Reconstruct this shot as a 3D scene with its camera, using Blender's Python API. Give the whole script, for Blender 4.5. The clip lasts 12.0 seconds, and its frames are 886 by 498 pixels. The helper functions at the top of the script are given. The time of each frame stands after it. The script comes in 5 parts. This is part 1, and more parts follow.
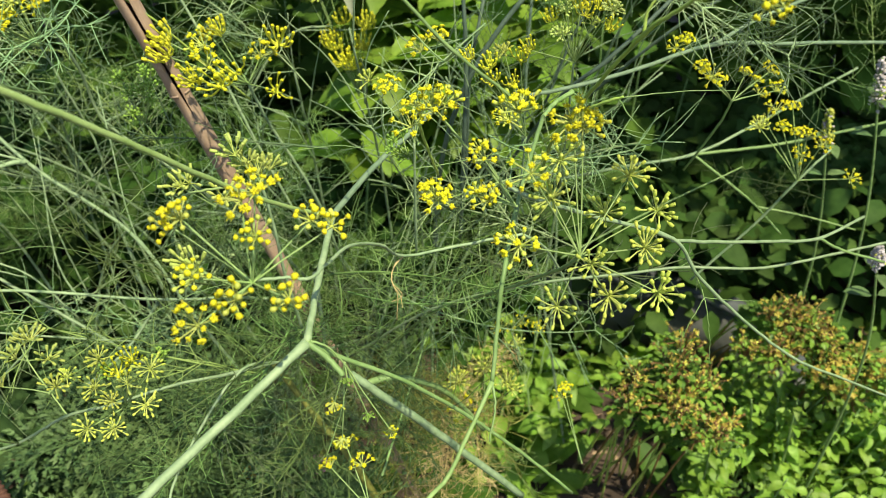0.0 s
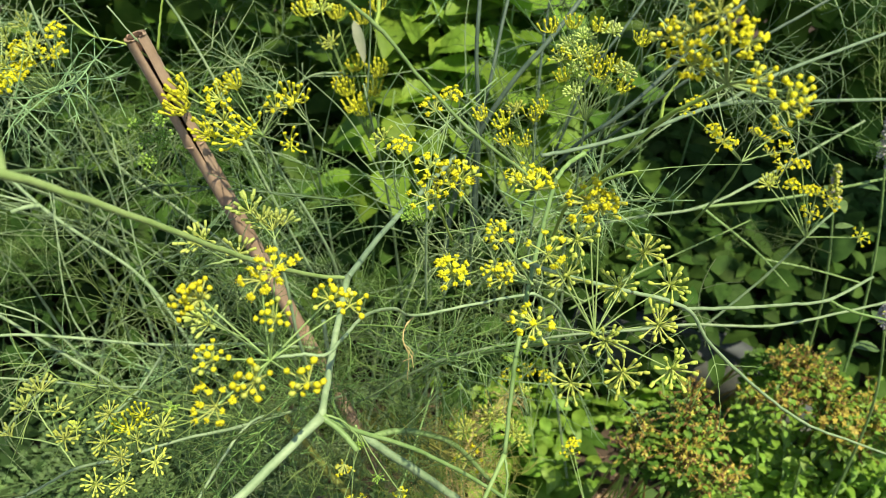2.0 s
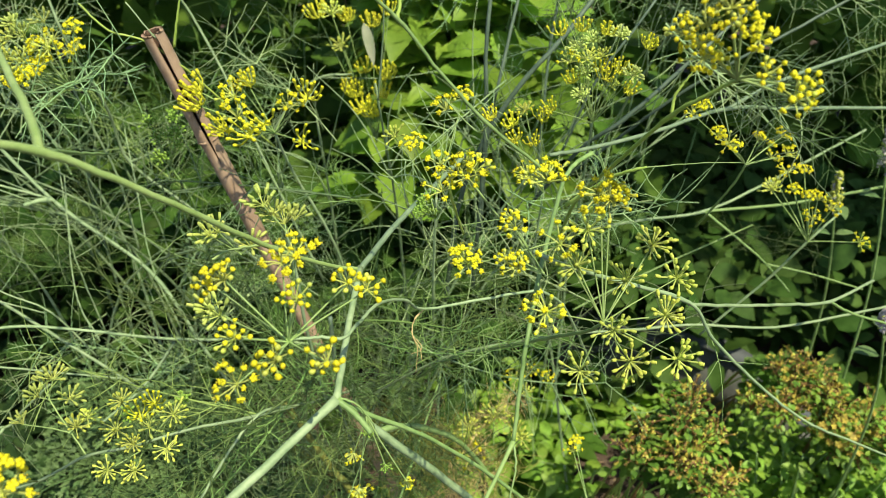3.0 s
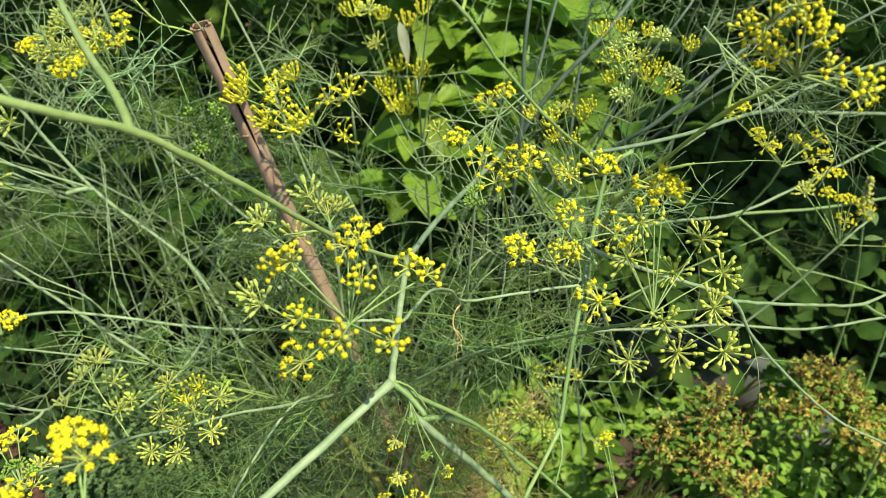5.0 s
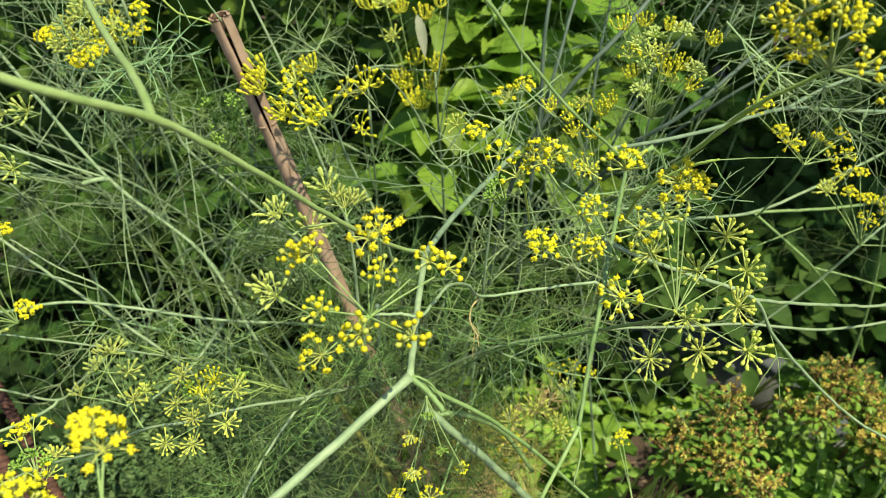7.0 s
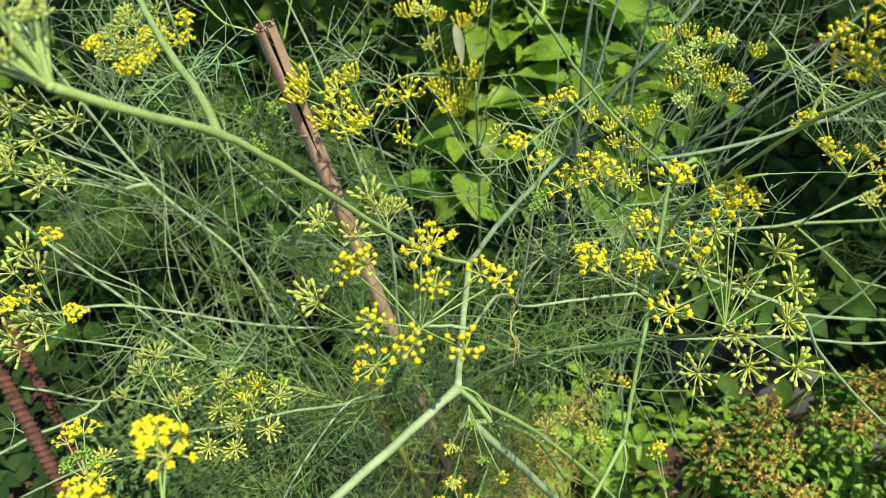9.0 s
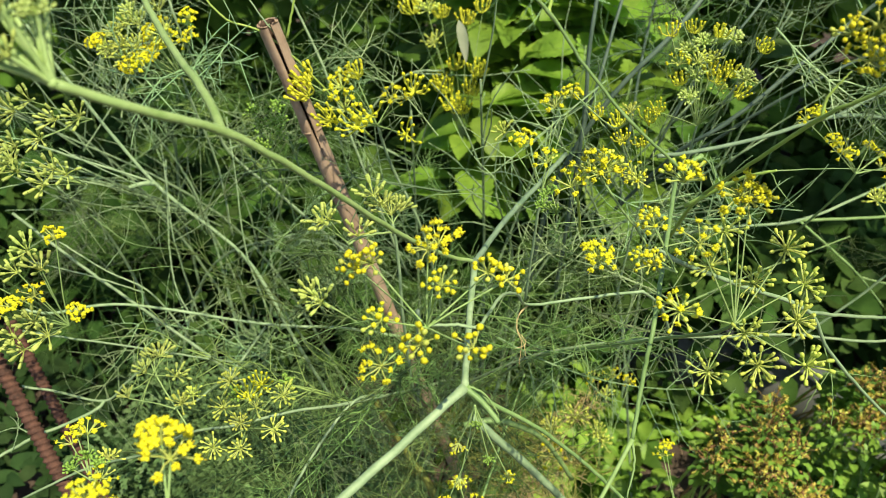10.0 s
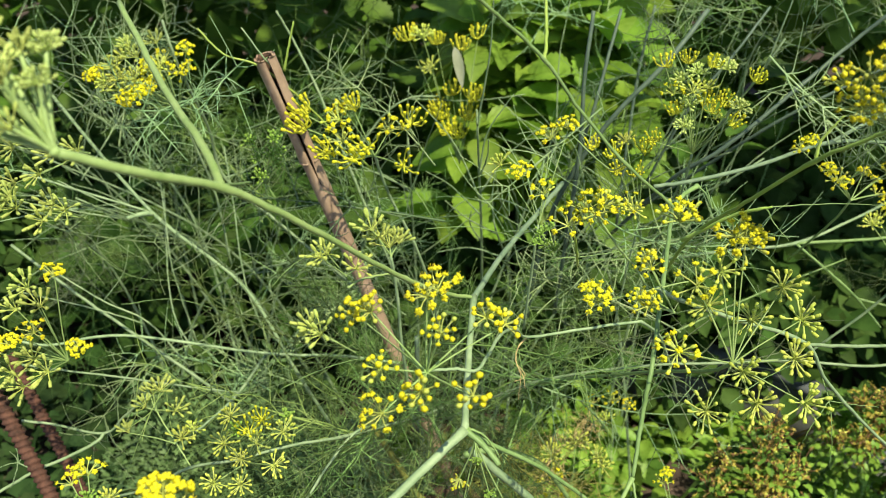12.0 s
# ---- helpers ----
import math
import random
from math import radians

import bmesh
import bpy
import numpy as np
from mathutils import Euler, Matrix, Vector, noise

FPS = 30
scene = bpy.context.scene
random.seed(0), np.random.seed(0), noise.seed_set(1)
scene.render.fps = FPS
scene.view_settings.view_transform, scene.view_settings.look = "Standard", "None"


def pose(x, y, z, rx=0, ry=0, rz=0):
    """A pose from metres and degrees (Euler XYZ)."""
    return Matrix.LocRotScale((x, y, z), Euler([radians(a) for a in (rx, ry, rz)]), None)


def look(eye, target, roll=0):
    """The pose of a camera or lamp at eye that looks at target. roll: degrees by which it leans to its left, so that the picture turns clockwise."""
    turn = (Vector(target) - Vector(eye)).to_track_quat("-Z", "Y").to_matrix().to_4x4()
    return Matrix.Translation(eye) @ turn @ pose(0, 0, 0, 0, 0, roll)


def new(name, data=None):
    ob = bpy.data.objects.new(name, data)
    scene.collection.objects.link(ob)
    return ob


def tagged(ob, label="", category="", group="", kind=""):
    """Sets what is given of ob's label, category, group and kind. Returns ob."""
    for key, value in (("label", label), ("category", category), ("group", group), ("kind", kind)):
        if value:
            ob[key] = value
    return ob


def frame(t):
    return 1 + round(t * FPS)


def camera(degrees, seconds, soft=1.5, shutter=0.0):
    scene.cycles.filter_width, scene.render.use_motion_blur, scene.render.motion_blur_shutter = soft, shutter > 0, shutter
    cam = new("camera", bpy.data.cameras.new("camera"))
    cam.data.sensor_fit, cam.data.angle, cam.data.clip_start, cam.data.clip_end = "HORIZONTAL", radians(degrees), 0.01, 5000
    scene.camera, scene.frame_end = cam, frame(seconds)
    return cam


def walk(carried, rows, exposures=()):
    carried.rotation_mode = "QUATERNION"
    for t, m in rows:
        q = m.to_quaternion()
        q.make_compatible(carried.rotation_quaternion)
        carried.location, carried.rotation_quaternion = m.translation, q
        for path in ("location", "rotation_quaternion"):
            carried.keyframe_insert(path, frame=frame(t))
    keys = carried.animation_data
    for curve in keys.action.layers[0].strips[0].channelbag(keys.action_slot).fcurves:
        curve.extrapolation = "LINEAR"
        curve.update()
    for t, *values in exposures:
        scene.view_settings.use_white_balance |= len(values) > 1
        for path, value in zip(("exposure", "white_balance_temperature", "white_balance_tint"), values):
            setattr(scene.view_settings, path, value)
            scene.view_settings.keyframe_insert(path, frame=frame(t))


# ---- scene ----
cam = camera(58.151, 12.0, 0.5)
PATH = [
    (0, (-0.00248, -0.00289, 1.05641), (0.00564, 0.78575, 0.44161), 0.692),
    (0.5, (-0.00158, -0.00552, 1.05767), (0.00696, 0.78753, 0.44857), 0.787),
    (1, (-0.00410, -0.00284, 1.06009), (0.00421, 0.79321, 0.45493), 0.962),
    (1.5, (-0.00697, 0.00381, 1.06703), (-0.00039, 0.80534, 0.46911), 1.218),
    (2, (-0.00940, 0.00937, 1.07802), (-0.00473, 0.81632, 0.48742), 1.425),
    (2.5, (-0.01512, 0.00090, 1.07720), (-0.01008, 0.81166, 0.49185), 1.816),
    (3, (-0.01677, -0.00493, 1.07558), (-0.01069, 0.80912, 0.49481), 2.324),
    (5, (-0.03925, -0.01814, 1.07379), (-0.04547, 0.79864, 0.49688), 3.042),
    (5.5, (-0.04190, -0.01983, 1.07286), (-0.05077, 0.79612, 0.49480), 3.091),
    (6, (-0.04294, -0.02008, 1.07140), (-0.05391, 0.79516, 0.49239), 3.190),
    (6.5, (-0.04042, -0.01621, 1.06938), (-0.05406, 0.79751, 0.48829), 3.298),
    (7, (-0.04423, -0.01491, 1.06996), (-0.06320, 0.79817, 0.48812), 3.257),
    (9, (-0.05687, -0.01615, 1.07498), (-0.10636, 0.79731, 0.49546), 2.656),
    (9.5, (-0.05928, -0.01230, 1.07378), (-0.11047, 0.80017, 0.49303), 2.499),
    (10, (-0.05885, -0.01297, 1.07269), (-0.11145, 0.79872, 0.49097), 2.391),
    (10.5, (-0.05676, -0.01199, 1.07289), (-0.10706, 0.79862, 0.48948), 2.305),
    (11, (-0.05536, -0.00213, 1.07239), (-0.10340, 0.80856, 0.48888), 2.220),
    (11.5, (-0.05572, -0.00424, 1.08087), (-0.10447, 0.80950, 0.50170), 2.060),
    (12, (-0.06032, -0.00589, 1.08670), (-0.11104, 0.81421, 0.51673), 1.863),
]
walk(cam, [(t, look(eye, target, roll)) for t, eye, target, roll in PATH])

# ---- depth of field of the small lens, light ----
cam.data.dof.use_dof = True
cam.data.dof.focus_distance = 0.47
cam.data.dof.aperture_fstop = 14.0

SUN_AZ, SUN_EL = 305.0, 62.0  # degrees; azimuth counter-clockwise from +x, where the light comes from
world = bpy.data.worlds.new("sky")
scene.world = world
world.use_nodes = True
wn = world.node_tree
sky = wn.nodes.new("ShaderNodeTexSky")
sky.sky_type = "NISHITA"
sky.sun_disc = False
sky.sun_elevation = radians(SUN_EL)
sky.sun_rotation = radians(90.0 - SUN_AZ)
wn.nodes["Background"].inputs["Strength"].default_value = 0.115
wn.links.new(sky.outputs[0], wn.nodes["Background"].inputs["Color"])
sun = new("sun", bpy.data.lights.new("sun", "SUN"))
sun.data.energy = 5.0
sun.data.angle = radians(0.6)
sun.data.color = (1.0, 0.905, 0.65)
sun_dir = Vector((math.cos(radians(SUN_EL)) * math.cos(radians(SUN_AZ)), math.cos(radians(SUN_EL)) * math.sin(radians(SUN_AZ)), math.sin(radians(SUN_EL))))
sun.matrix_world = look(sun_dir * 6, (0, 0, 0))
scene.view_settings.exposure = 0.47


# ---- materials ----
def mat(name, a, b, rough=0.6, scale=60.0, clear=0.0, bump=0.0, fine=0.0, spec=0.35, metal=0.0, island=False, vary=0.25):
    """A mottled surface between two base colours. clear: share of light let through; vary: lightness change from piece to piece."""
    m = bpy.data.materials.new(name)
    m.use_nodes = True
    n, link = m.node_tree.nodes, m.node_tree.links.new
    p = n["Principled BSDF"]
    co = n.new("ShaderNodeTexCoord")
    no = n.new("ShaderNodeTexNoise")
    no.inputs["Scale"].default_value = scale
    no.inputs["Detail"].default_value = 5.0
    no.inputs["Roughness"].default_value = 0.65
    link(co.outputs["Object"], no.inputs["Vector"])
    ramp = n.new("ShaderNodeValToRGB")
    ramp.color_ramp.elements[0].position, ramp.color_ramp.elements[1].position = 0.32, 0.68
    ramp.color_ramp.elements[0].color, ramp.color_ramp.elements[1].color = (*a, 1), (*b, 1)
    link(no.outputs["Fac"], ramp.inputs["Fac"])
    hue = n.new("ShaderNodeHueSaturation")
    link(ramp.outputs["Color"], hue.inputs["Color"])
    src = n.new("ShaderNodeNewGeometry").outputs["Random Per Island"] if island else n.new("ShaderNodeObjectInfo").outputs["Random"]
    val = n.new("ShaderNodeMapRange")
    val.inputs["To Min"].default_value, val.inputs["To Max"].default_value = 1 - vary, 1 + vary
    link(src, val.inputs["Value"])
    link(val.outputs["Result"], hue.inputs["Value"])
    shift = n.new("ShaderNodeMapRange")
    shift.inputs["To Min"].default_value, shift.inputs["To Max"].default_value = 0.5 - 0.010 * vary / 0.25, 0.5 + 0.010 * vary / 0.25
    turn = n.new("ShaderNodeMath")
    turn.operation = "FRACT"
    by = n.new("ShaderNodeMath")
    by.operation = "MULTIPLY"
    by.inputs[1].default_value = 7.31
    link(src, by.inputs[0])
    link(by.outputs[0], turn.inputs[0])
    link(turn.outputs[0], shift.inputs["Value"])
    link(shift.outputs["Result"], hue.inputs["Hue"])
    link(hue.outputs["Color"], p.inputs["Base Color"])
    p.inputs["Roughness"].default_value = rough
    p.inputs["Metallic"].default_value = metal
    p.inputs["Specular IOR Level"].default_value = spec
    if bump:
        bn = n.new("ShaderNodeTexNoise")
        bn.inputs["Scale"].default_value = fine or scale * 6
        bn.inputs["Detail"].default_value = 4.0
        link(co.outputs["Object"], bn.inputs["Vector"])
        bu = n.new("ShaderNodeBump")
        bu.inputs["Strength"].default_value = bump
        bu.inputs["Distance"].default_value = 0.002
        link(bn.outputs["Fac"], bu.inputs["Height"])
        link(bu.outputs["Normal"], p.inputs["Normal"])
    if clear:
        tr = n.new("ShaderNodeBsdfTranslucent")
        link(hue.outputs["Color"], tr.inputs["Color"])
        mix = n.new("ShaderNodeMixShader")
        mix.inputs["Fac"].default_value = clear
        link(p.outputs["BSDF"], mix.inputs[1])
        link(tr.outputs["BSDF"], mix.inputs[2])
        link(mix.outputs["Shader"], n["Material Output"].inputs["Surface"])
    return m


M_STEM = mat("stem_pale_green", (0.135, 0.235, 0.070), (0.225, 0.345, 0.120), 0.5, 90, bump=0.15, vary=0.15)
M_STEM_NEAR = mat("stem_fresh_green", (0.19, 0.30, 0.085), (0.29, 0.405, 0.145), 0.5, 90, bump=0.15, vary=0.1)
M_STEM_BLUE = mat("stem_glaucous", (0.162, 0.255, 0.122), (0.295, 0.400, 0.218), 0.55, 80, bump=0.15, vary=0.15)
M_STEM_LIME = mat("stem_lime", (0.25, 0.38, 0.06), (0.34, 0.47, 0.10), 0.5, 80, vary=0.15)
M_RAY = mat("ray_green", (0.22, 0.34, 0.10), (0.33, 0.46, 0.17), 0.5, 200, vary=0.15)
M_POD = mat("pod_green", (0.53, 0.62, 0.09), (0.68, 0.75, 0.15), 0.45, 300, clear=0.3, vary=0.2)
M_SEED = mat("seed_green", (0.38, 0.48, 0.10), (0.52, 0.60, 0.16), 0.5, 300, clear=0.25, vary=0.2)
M_YELLOW = mat("flower_yellow", (0.68, 0.655, 0.012), (0.79, 0.765, 0.026), 0.6, 400, clear=0.25, vary=0.12)
M_ANTHER = mat("anther_orange", (0.58, 0.46, 0.02), (0.68, 0.56, 0.03), 0.6, 400, vary=0.1)
M_THREAD = mat("thread_green", (0.070, 0.142, 0.033), (0.180, 0.285, 0.082), 0.5, 25, clear=0.12, vary=0.5)
M_THREAD_GREY = mat("thread_grey_green", (0.122, 0.216, 0.088), (0.285, 0.400, 0.190), 0.5, 25, clear=0.12, vary=0.6)
# for the rearmost feathery leaves: thread green with shade put into it
M_THREAD_SHADE = mat("thread_green_shade_in_colour", (0.045, 0.100, 0.016), (0.095, 0.175, 0.032), 0.55, 25, clear=0.15, vary=0.4)
M_THREAD_OLIVE = mat("thread_olive", (0.18, 0.22, 0.05), (0.30, 0.30, 0.07), 0.5, 25, clear=0.2, vary=0.3)
M_LEAF = mat("leaf_green", (0.07, 0.15, 0.018), (0.12, 0.22, 0.03), 0.45, 40, clear=0.3, bump=0.3, fine=220, vary=0.3)
M_LEAF_LIGHT = mat("leaf_light_green", (0.17, 0.33, 0.035), (0.27, 0.45, 0.07), 0.45, 40, clear=0.38, bump=0.3, fine=220, vary=0.25)
M_LEAF_GREY = mat("leaf_grey_green", (0.085, 0.160, 0.048), (0.150, 0.245, 0.085), 0.6, 60, clear=0.2, bump=0.2, vary=0.25)
M_LEAF_DARK = mat("leaf_dark_green", (0.055, 0.122, 0.016), (0.090, 0.175, 0.026), 0.55, 40, clear=0.35, bump=0.3, fine=220, vary=0.3, spec=0.2)
M_LEAF_PALE = mat("leaf_pale", (0.26, 0.30, 0.19), (0.36, 0.38, 0.27), 0.55, 60, clear=0.25, vary=0.1)
M_HEDGE = mat("hedge_leaf", (0.085, 0.175, 0.022), (0.135, 0.25, 0.034), 0.7, 30, clear=0.4, island=True, vary=0.3, spec=0.1)
M_BROWN = mat("capsule_brown", (0.13, 0.080, 0.026), (0.27, 0.165, 0.055), 0.6, 250, island=True, vary=0.4)
M_ORANGE = mat("petal_gold", (0.34, 0.280, 0.042), (0.49, 0.41, 0.072), 0.6, 250, clear=0.2, island=True, vary=0.35)
M_DRY = mat("dry_fibre", (0.42, 0.33, 0.14), (0.55, 0.44, 0.2), 0.7, 200, vary=0.2)
M_CANE = mat("bamboo_cane", (0.27, 0.185, 0.125), (0.39, 0.285, 0.205), 0.55, 45, bump=0.2, fine=420, vary=0.05)
M_CANE_IN = mat("cane_inside", (0.05, 0.03, 0.02), (0.10, 0.06, 0.04), 0.9, 120, vary=0.05)
M_RUST = mat("rusty_iron", (0.040, 0.020, 0.014), (0.130, 0.060, 0.040), 0.85, 160, bump=0.3, fine=500, vary=0.05)
M_SOIL = mat("soil", (0.030, 0.021, 0.015), (0.085, 0.062, 0.045), 0.95, 18, bump=1.0, fine=160, vary=0.05)
M_LITTER = mat("litter", (0.16, 0.10, 0.06), (0.32, 0.24, 0.16), 0.85, 90, island=True, vary=0.4)
M_EDGING = mat("stone_rim", (0.065, 0.075, 0.082), (0.11, 0.125, 0.13), 0.75, 20, bump=0.2, vary=0.05, spec=0.15)
M_EDGING_FACE = mat("stone_face", (0.085, 0.092, 0.088), (0.15, 0.158, 0.15), 0.8, 20, bump=0.3, vary=0.05, spec=0.1)
M_MINT = mat("mint_flower", (0.45, 0.42, 0.42), (0.62, 0.58, 0.58), 0.7, 200, clear=0.2, island=True, vary=0.25)
M_PURPLE = mat("petal_purple", (0.40, 0.08, 0.36), (0.55, 0.16, 0.48), 0.55, 150, clear=0.3, vary=0.1)
M_PEDICEL = mat("pedicel_lime", (0.48, 0.57, 0.13), (0.61, 0.68, 0.20), 0.5, 300, clear=0.25, vary=0.15)
M_NETTLE = mat("nettle_leaf", (0.150, 0.285, 0.028), (0.25, 0.41, 0.052), 0.5, 40, clear=0.45, bump=0.4, fine=160, vary=0.3)
M_NETTLE_BACK = mat("nettle_leaf_crowded", (0.150, 0.285, 0.028), (0.25, 0.41, 0.052), 0.5, 40, clear=0.45, island=True, vary=0.3)
M_SPARK = mat("umbellet_lemon", (0.64, 0.66, 0.045), (0.75, 0.765, 0.08), 0.55, 300, clear=0.25, vary=0.15)
M_STEM_GREY = mat("stem_grey_green", (0.100, 0.165, 0.095), (0.190, 0.270, 0.165), 0.55, 80, bump=0.15, vary=0.12)
# darker copy of the glaucous stem, standing in for shade on the back stalks
M_STEM_SHADE = mat("stem_glaucous_shade_in_colour", (0.060, 0.100, 0.068), (0.115, 0.170, 0.120), 0.55, 80, bump=0.15, vary=0.15)
M_LIME = mat("umbellet_pale_lime", (0.50, 0.63, 0.17), (0.64, 0.76, 0.26), 0.5, 300, clear=0.3, vary=0.15)
M_BUD = mat("bud_green", (0.22, 0.40, 0.055), (0.34, 0.53, 0.10), 0.5, 300, clear=0.25, vary=0.15)
M_MARIGOLD = mat("petal_orange", (0.70, 0.30, 0.02), (0.80, 0.42, 0.03), 0.55, 150, clear=0.3, vary=0.1)
# deep shade below the thicket is put into this leaf colour
M_WEED_SHADE = mat("weed_leaf_shade_in_colour", (0.018, 0.042, 0.012), (0.038, 0.078, 0.022), 0.7, 30, clear=0.25, island=True, vary=0.3, spec=0.1)
# undergrowth green, darkened in the colour itself to stand for shade
M_LOW_SHADE = mat("low_leaf_shade_in_colour", (0.032, 0.074, 0.014), (0.066, 0.13, 0.026), 0.6, 30, clear=0.3, island=True, vary=0.3, spec=0.1)


# ---- mesh building ----
class Shape:
    """Vertices, faces and a material slot per face."""

    def __init__(self):
        self.v, self.f, self.s = [], [], []

    def tube(self, pts, radii, sides=6, slot=0, cap=True, rib=0.0):
        pts = [Vector(p) for p in pts]
        n0 = len(self.v)
        side = None
        for i, p in enumerate(pts):
            d = (pts[min(i + 1, len(pts) - 1)] - pts[max(i - 1, 0)])
            d = d.normalized() if d.length > 1e-9 else Vector((0, 0, 1))
            if side is None:
                side = d.orthogonal().normalized()
            side = (side - d * side.dot(d))
            side = side.normalized() if side.length > 1e-6 else d.orthogonal().normalized()
            up = d.cross(side)
            for k in range(sides):
                a = 2 * math.pi * k / sides
                r = radii[i] * (1 + (rib if k % 2 else -rib))
                self.v.append(p + (side * math.cos(a) + up * math.sin(a)) * r)
        for i in range(len(pts) - 1):
            for k in range(sides):
                a, b = n0 + i * sides + k, n0 + i * sides + (k + 1) % sides
                self.f.append((a, b, b + sides, a + sides))
                self.s.append(slot)
        if cap:
            for ring, rev in ((0, True), (len(pts) - 1, False)):
                ids = [n0 + ring * sides + k for k in range(sides)]
                self.f.append(tuple(reversed(ids)) if rev else tuple(ids))
                self.s.append(slot)

    def ball(self, c, r, rng, slot=0, rings=3, seg=6, knob=0.2, axis=None, stretch=1.0):
        """A small knobby ball."""
        c = Vector(c)
        q = Vector((0, 0, 1)).rotation_difference(axis) if axis is not None else None
        n0 = len(self.v)

        def at(th, ph, k):
            p = Vector((math.sin(th) * math.cos(ph), math.sin(th) * math.sin(ph), math.cos(th) * stretch)) * r * k
            return c + (q @ p if q else p)
        self.v.append(at(0, 0, 1))
        for i in range(1, rings + 1):
            for j in range(seg):
                self.v.append(at(math.pi * i / (rings + 1), 2 * math.pi * (j + 0.5 * (i % 2)) / seg, 1 + rng.uniform(-knob, knob)))
        self.v.append(at(math.pi, 0, 1))
        last = len(self.v) - 1
        for j in range(seg):
            self.f.append((n0, n0 + 1 + j, n0 + 1 + (j + 1) % seg))
            e = n0 + 1 + (rings - 1) * seg
            self.f.append((last, e + (j + 1) % seg, e + j))
            self.s += [slot, slot]
        for i in range(rings - 1):
            for j in range(seg):
                a, b = n0 + 1 + i * seg + j, n0 + 1 + i * seg + (j + 1) % seg
                self.f.append((a, a + seg, b + seg, b))
                self.s.append(slot)

    def blade(self, base, way, normal, length, width, rng, slot=0, teeth=0.0, bend=0.25, fold=0.15, n=6, shape=0.75):
        """A leaf blade with a folded midrib, a bend along its length and, with teeth, a saw-cut rim."""
        base, way, normal = Vector(base), Vector(way).normalized(), Vector(normal)
        normal = (normal - way * normal.dot(way))
        normal = normal.normalized() if normal.length > 1e-6 else way.orthogonal().normalized()
        out = way.cross(normal)
        n0 = len(self.v)
        rows = n * 2 if teeth else n
        for i in range(rows + 1):
            t = i / rows
            w = width * 0.5 * (math.sin(math.pi * min(1, t ** shape)) ** 0.8 if 0 < t < 1 else 0.02)
            if teeth and i % 2:
                w *= 1 + teeth
            sag = -bend * length * t * t
            p = base + way * (length * t * (1 - 0.3 * bend * t)) + normal * sag
            back = -way * (teeth * width * 0.18 if teeth and not i % 2 else 0)
            self.v += [p + out * w + normal * (w * fold * 2) + back * 0, p + normal * (rng.uniform(-1, 1) * 0.01 * width), p - out * w + normal * (w * fold * 2)]
        for i in range(rows):
            a = n0 + 3 * i
            self.f += [(a, a + 1, a + 4, a + 3), (a + 1, a + 2, a + 5, a + 4)]
            self.s += [slot, slot]

    def mesh(self, name, mats, smooth=True):
        me = bpy.data.meshes.new(name)
        me.from_pydata([tuple(v) for v in self.v], [], self.f)
        for m in mats:
            me.materials.append(m)
        me.polygons.foreach_set("material_index", self.s)
        me.polygons.foreach_set("use_smooth", [smooth] * len(self.f))
        me.update()
        return me


def curve(pts, k=6):
    """A smooth line through the points, k steps between each two."""
    p = [Vector(q) for q in pts]
    if len(p) < 3:
        return [p[0].lerp(p[-1], i / k) for i in range(k + 1)]
    p = [p[0] * 2 - p[1]] + p + [p[-1] * 2 - p[-2]]
    out = []
    for i in range(1, len(p) - 2):
        for j in range(k):
            t = j / k
            a, b, c, d = p[i - 1:i + 3]
            out.append(0.5 * (2 * b + (c - a) * t + (2 * a - 5 * b + 4 * c - d) * t * t + (3 * b - a - 3 * c + d) * t ** 3))
    out.append(p[-2])
    return out


def part(name, shape, mats, parent, label="", m=None):
    """One mesh object under a thing or a part; shape is a Shape or a mesh to share."""
    me = shape if isinstance(shape, bpy.types.Mesh) else shape.mesh(name, mats if isinstance(mats, (list, tuple)) else [mats])
    ob = new(name, me)
    if parent is not None:
        ob.parent = parent
        base = parent.matrix_basis if parent.parent is None else parent.parent.matrix_basis @ parent.matrix_basis
        ob.matrix_basis = base.inverted() @ (m if m is not None else Matrix.Identity(4))
    elif m is not None:
        ob.matrix_basis = m
    if label:
        tagged(ob, label)
    return ob


def thing(name, at, label, category, group="", kind=""):
    """An Empty at the base of a thing, for its parts."""
    ob = new(name)
    ob.empty_display_size = 0.02
    ob.matrix_basis = Matrix.Translation(at)
    return tagged(ob, label, category, group, kind)


def stem(plant, pts, r0, r1, material=None, sides=8, name="stem", nodes=()):
    """A round stalk through the points, radii in millimetres from first to last, with swollen joints at the shares given by nodes."""
    line = curve(pts, 7)
    n = len(line) - 1
    rng = random.Random(int(abs(pts[0][0]) * 9e4) + int(abs(pts[-1][2]) * 7e4))
    rad = []
    wob = [Vector((rng.uniform(-1, 1), rng.uniform(-1, 1), rng.uniform(-1, 1))) * 0.00025 for _ in line]
    for i in range(n + 1):
        t = i / n
        r = 0.88 * (r0 + (r1 - r0) * t) / 1000
        for q in nodes:
            r *= 1 + 0.28 * math.exp(-((t - q) * n / 0.9) ** 2)
        rad.append(r)
    s = Shape()
    thick = max(r0, r1) > 1.25 and sides >= 8
    s.tube([p + w for p, w in zip(line, wob)], rad, 18 if thick else sides, rib=0.045 if thick else 0.0)
    return part(name, s, material or M_STEM, plant)


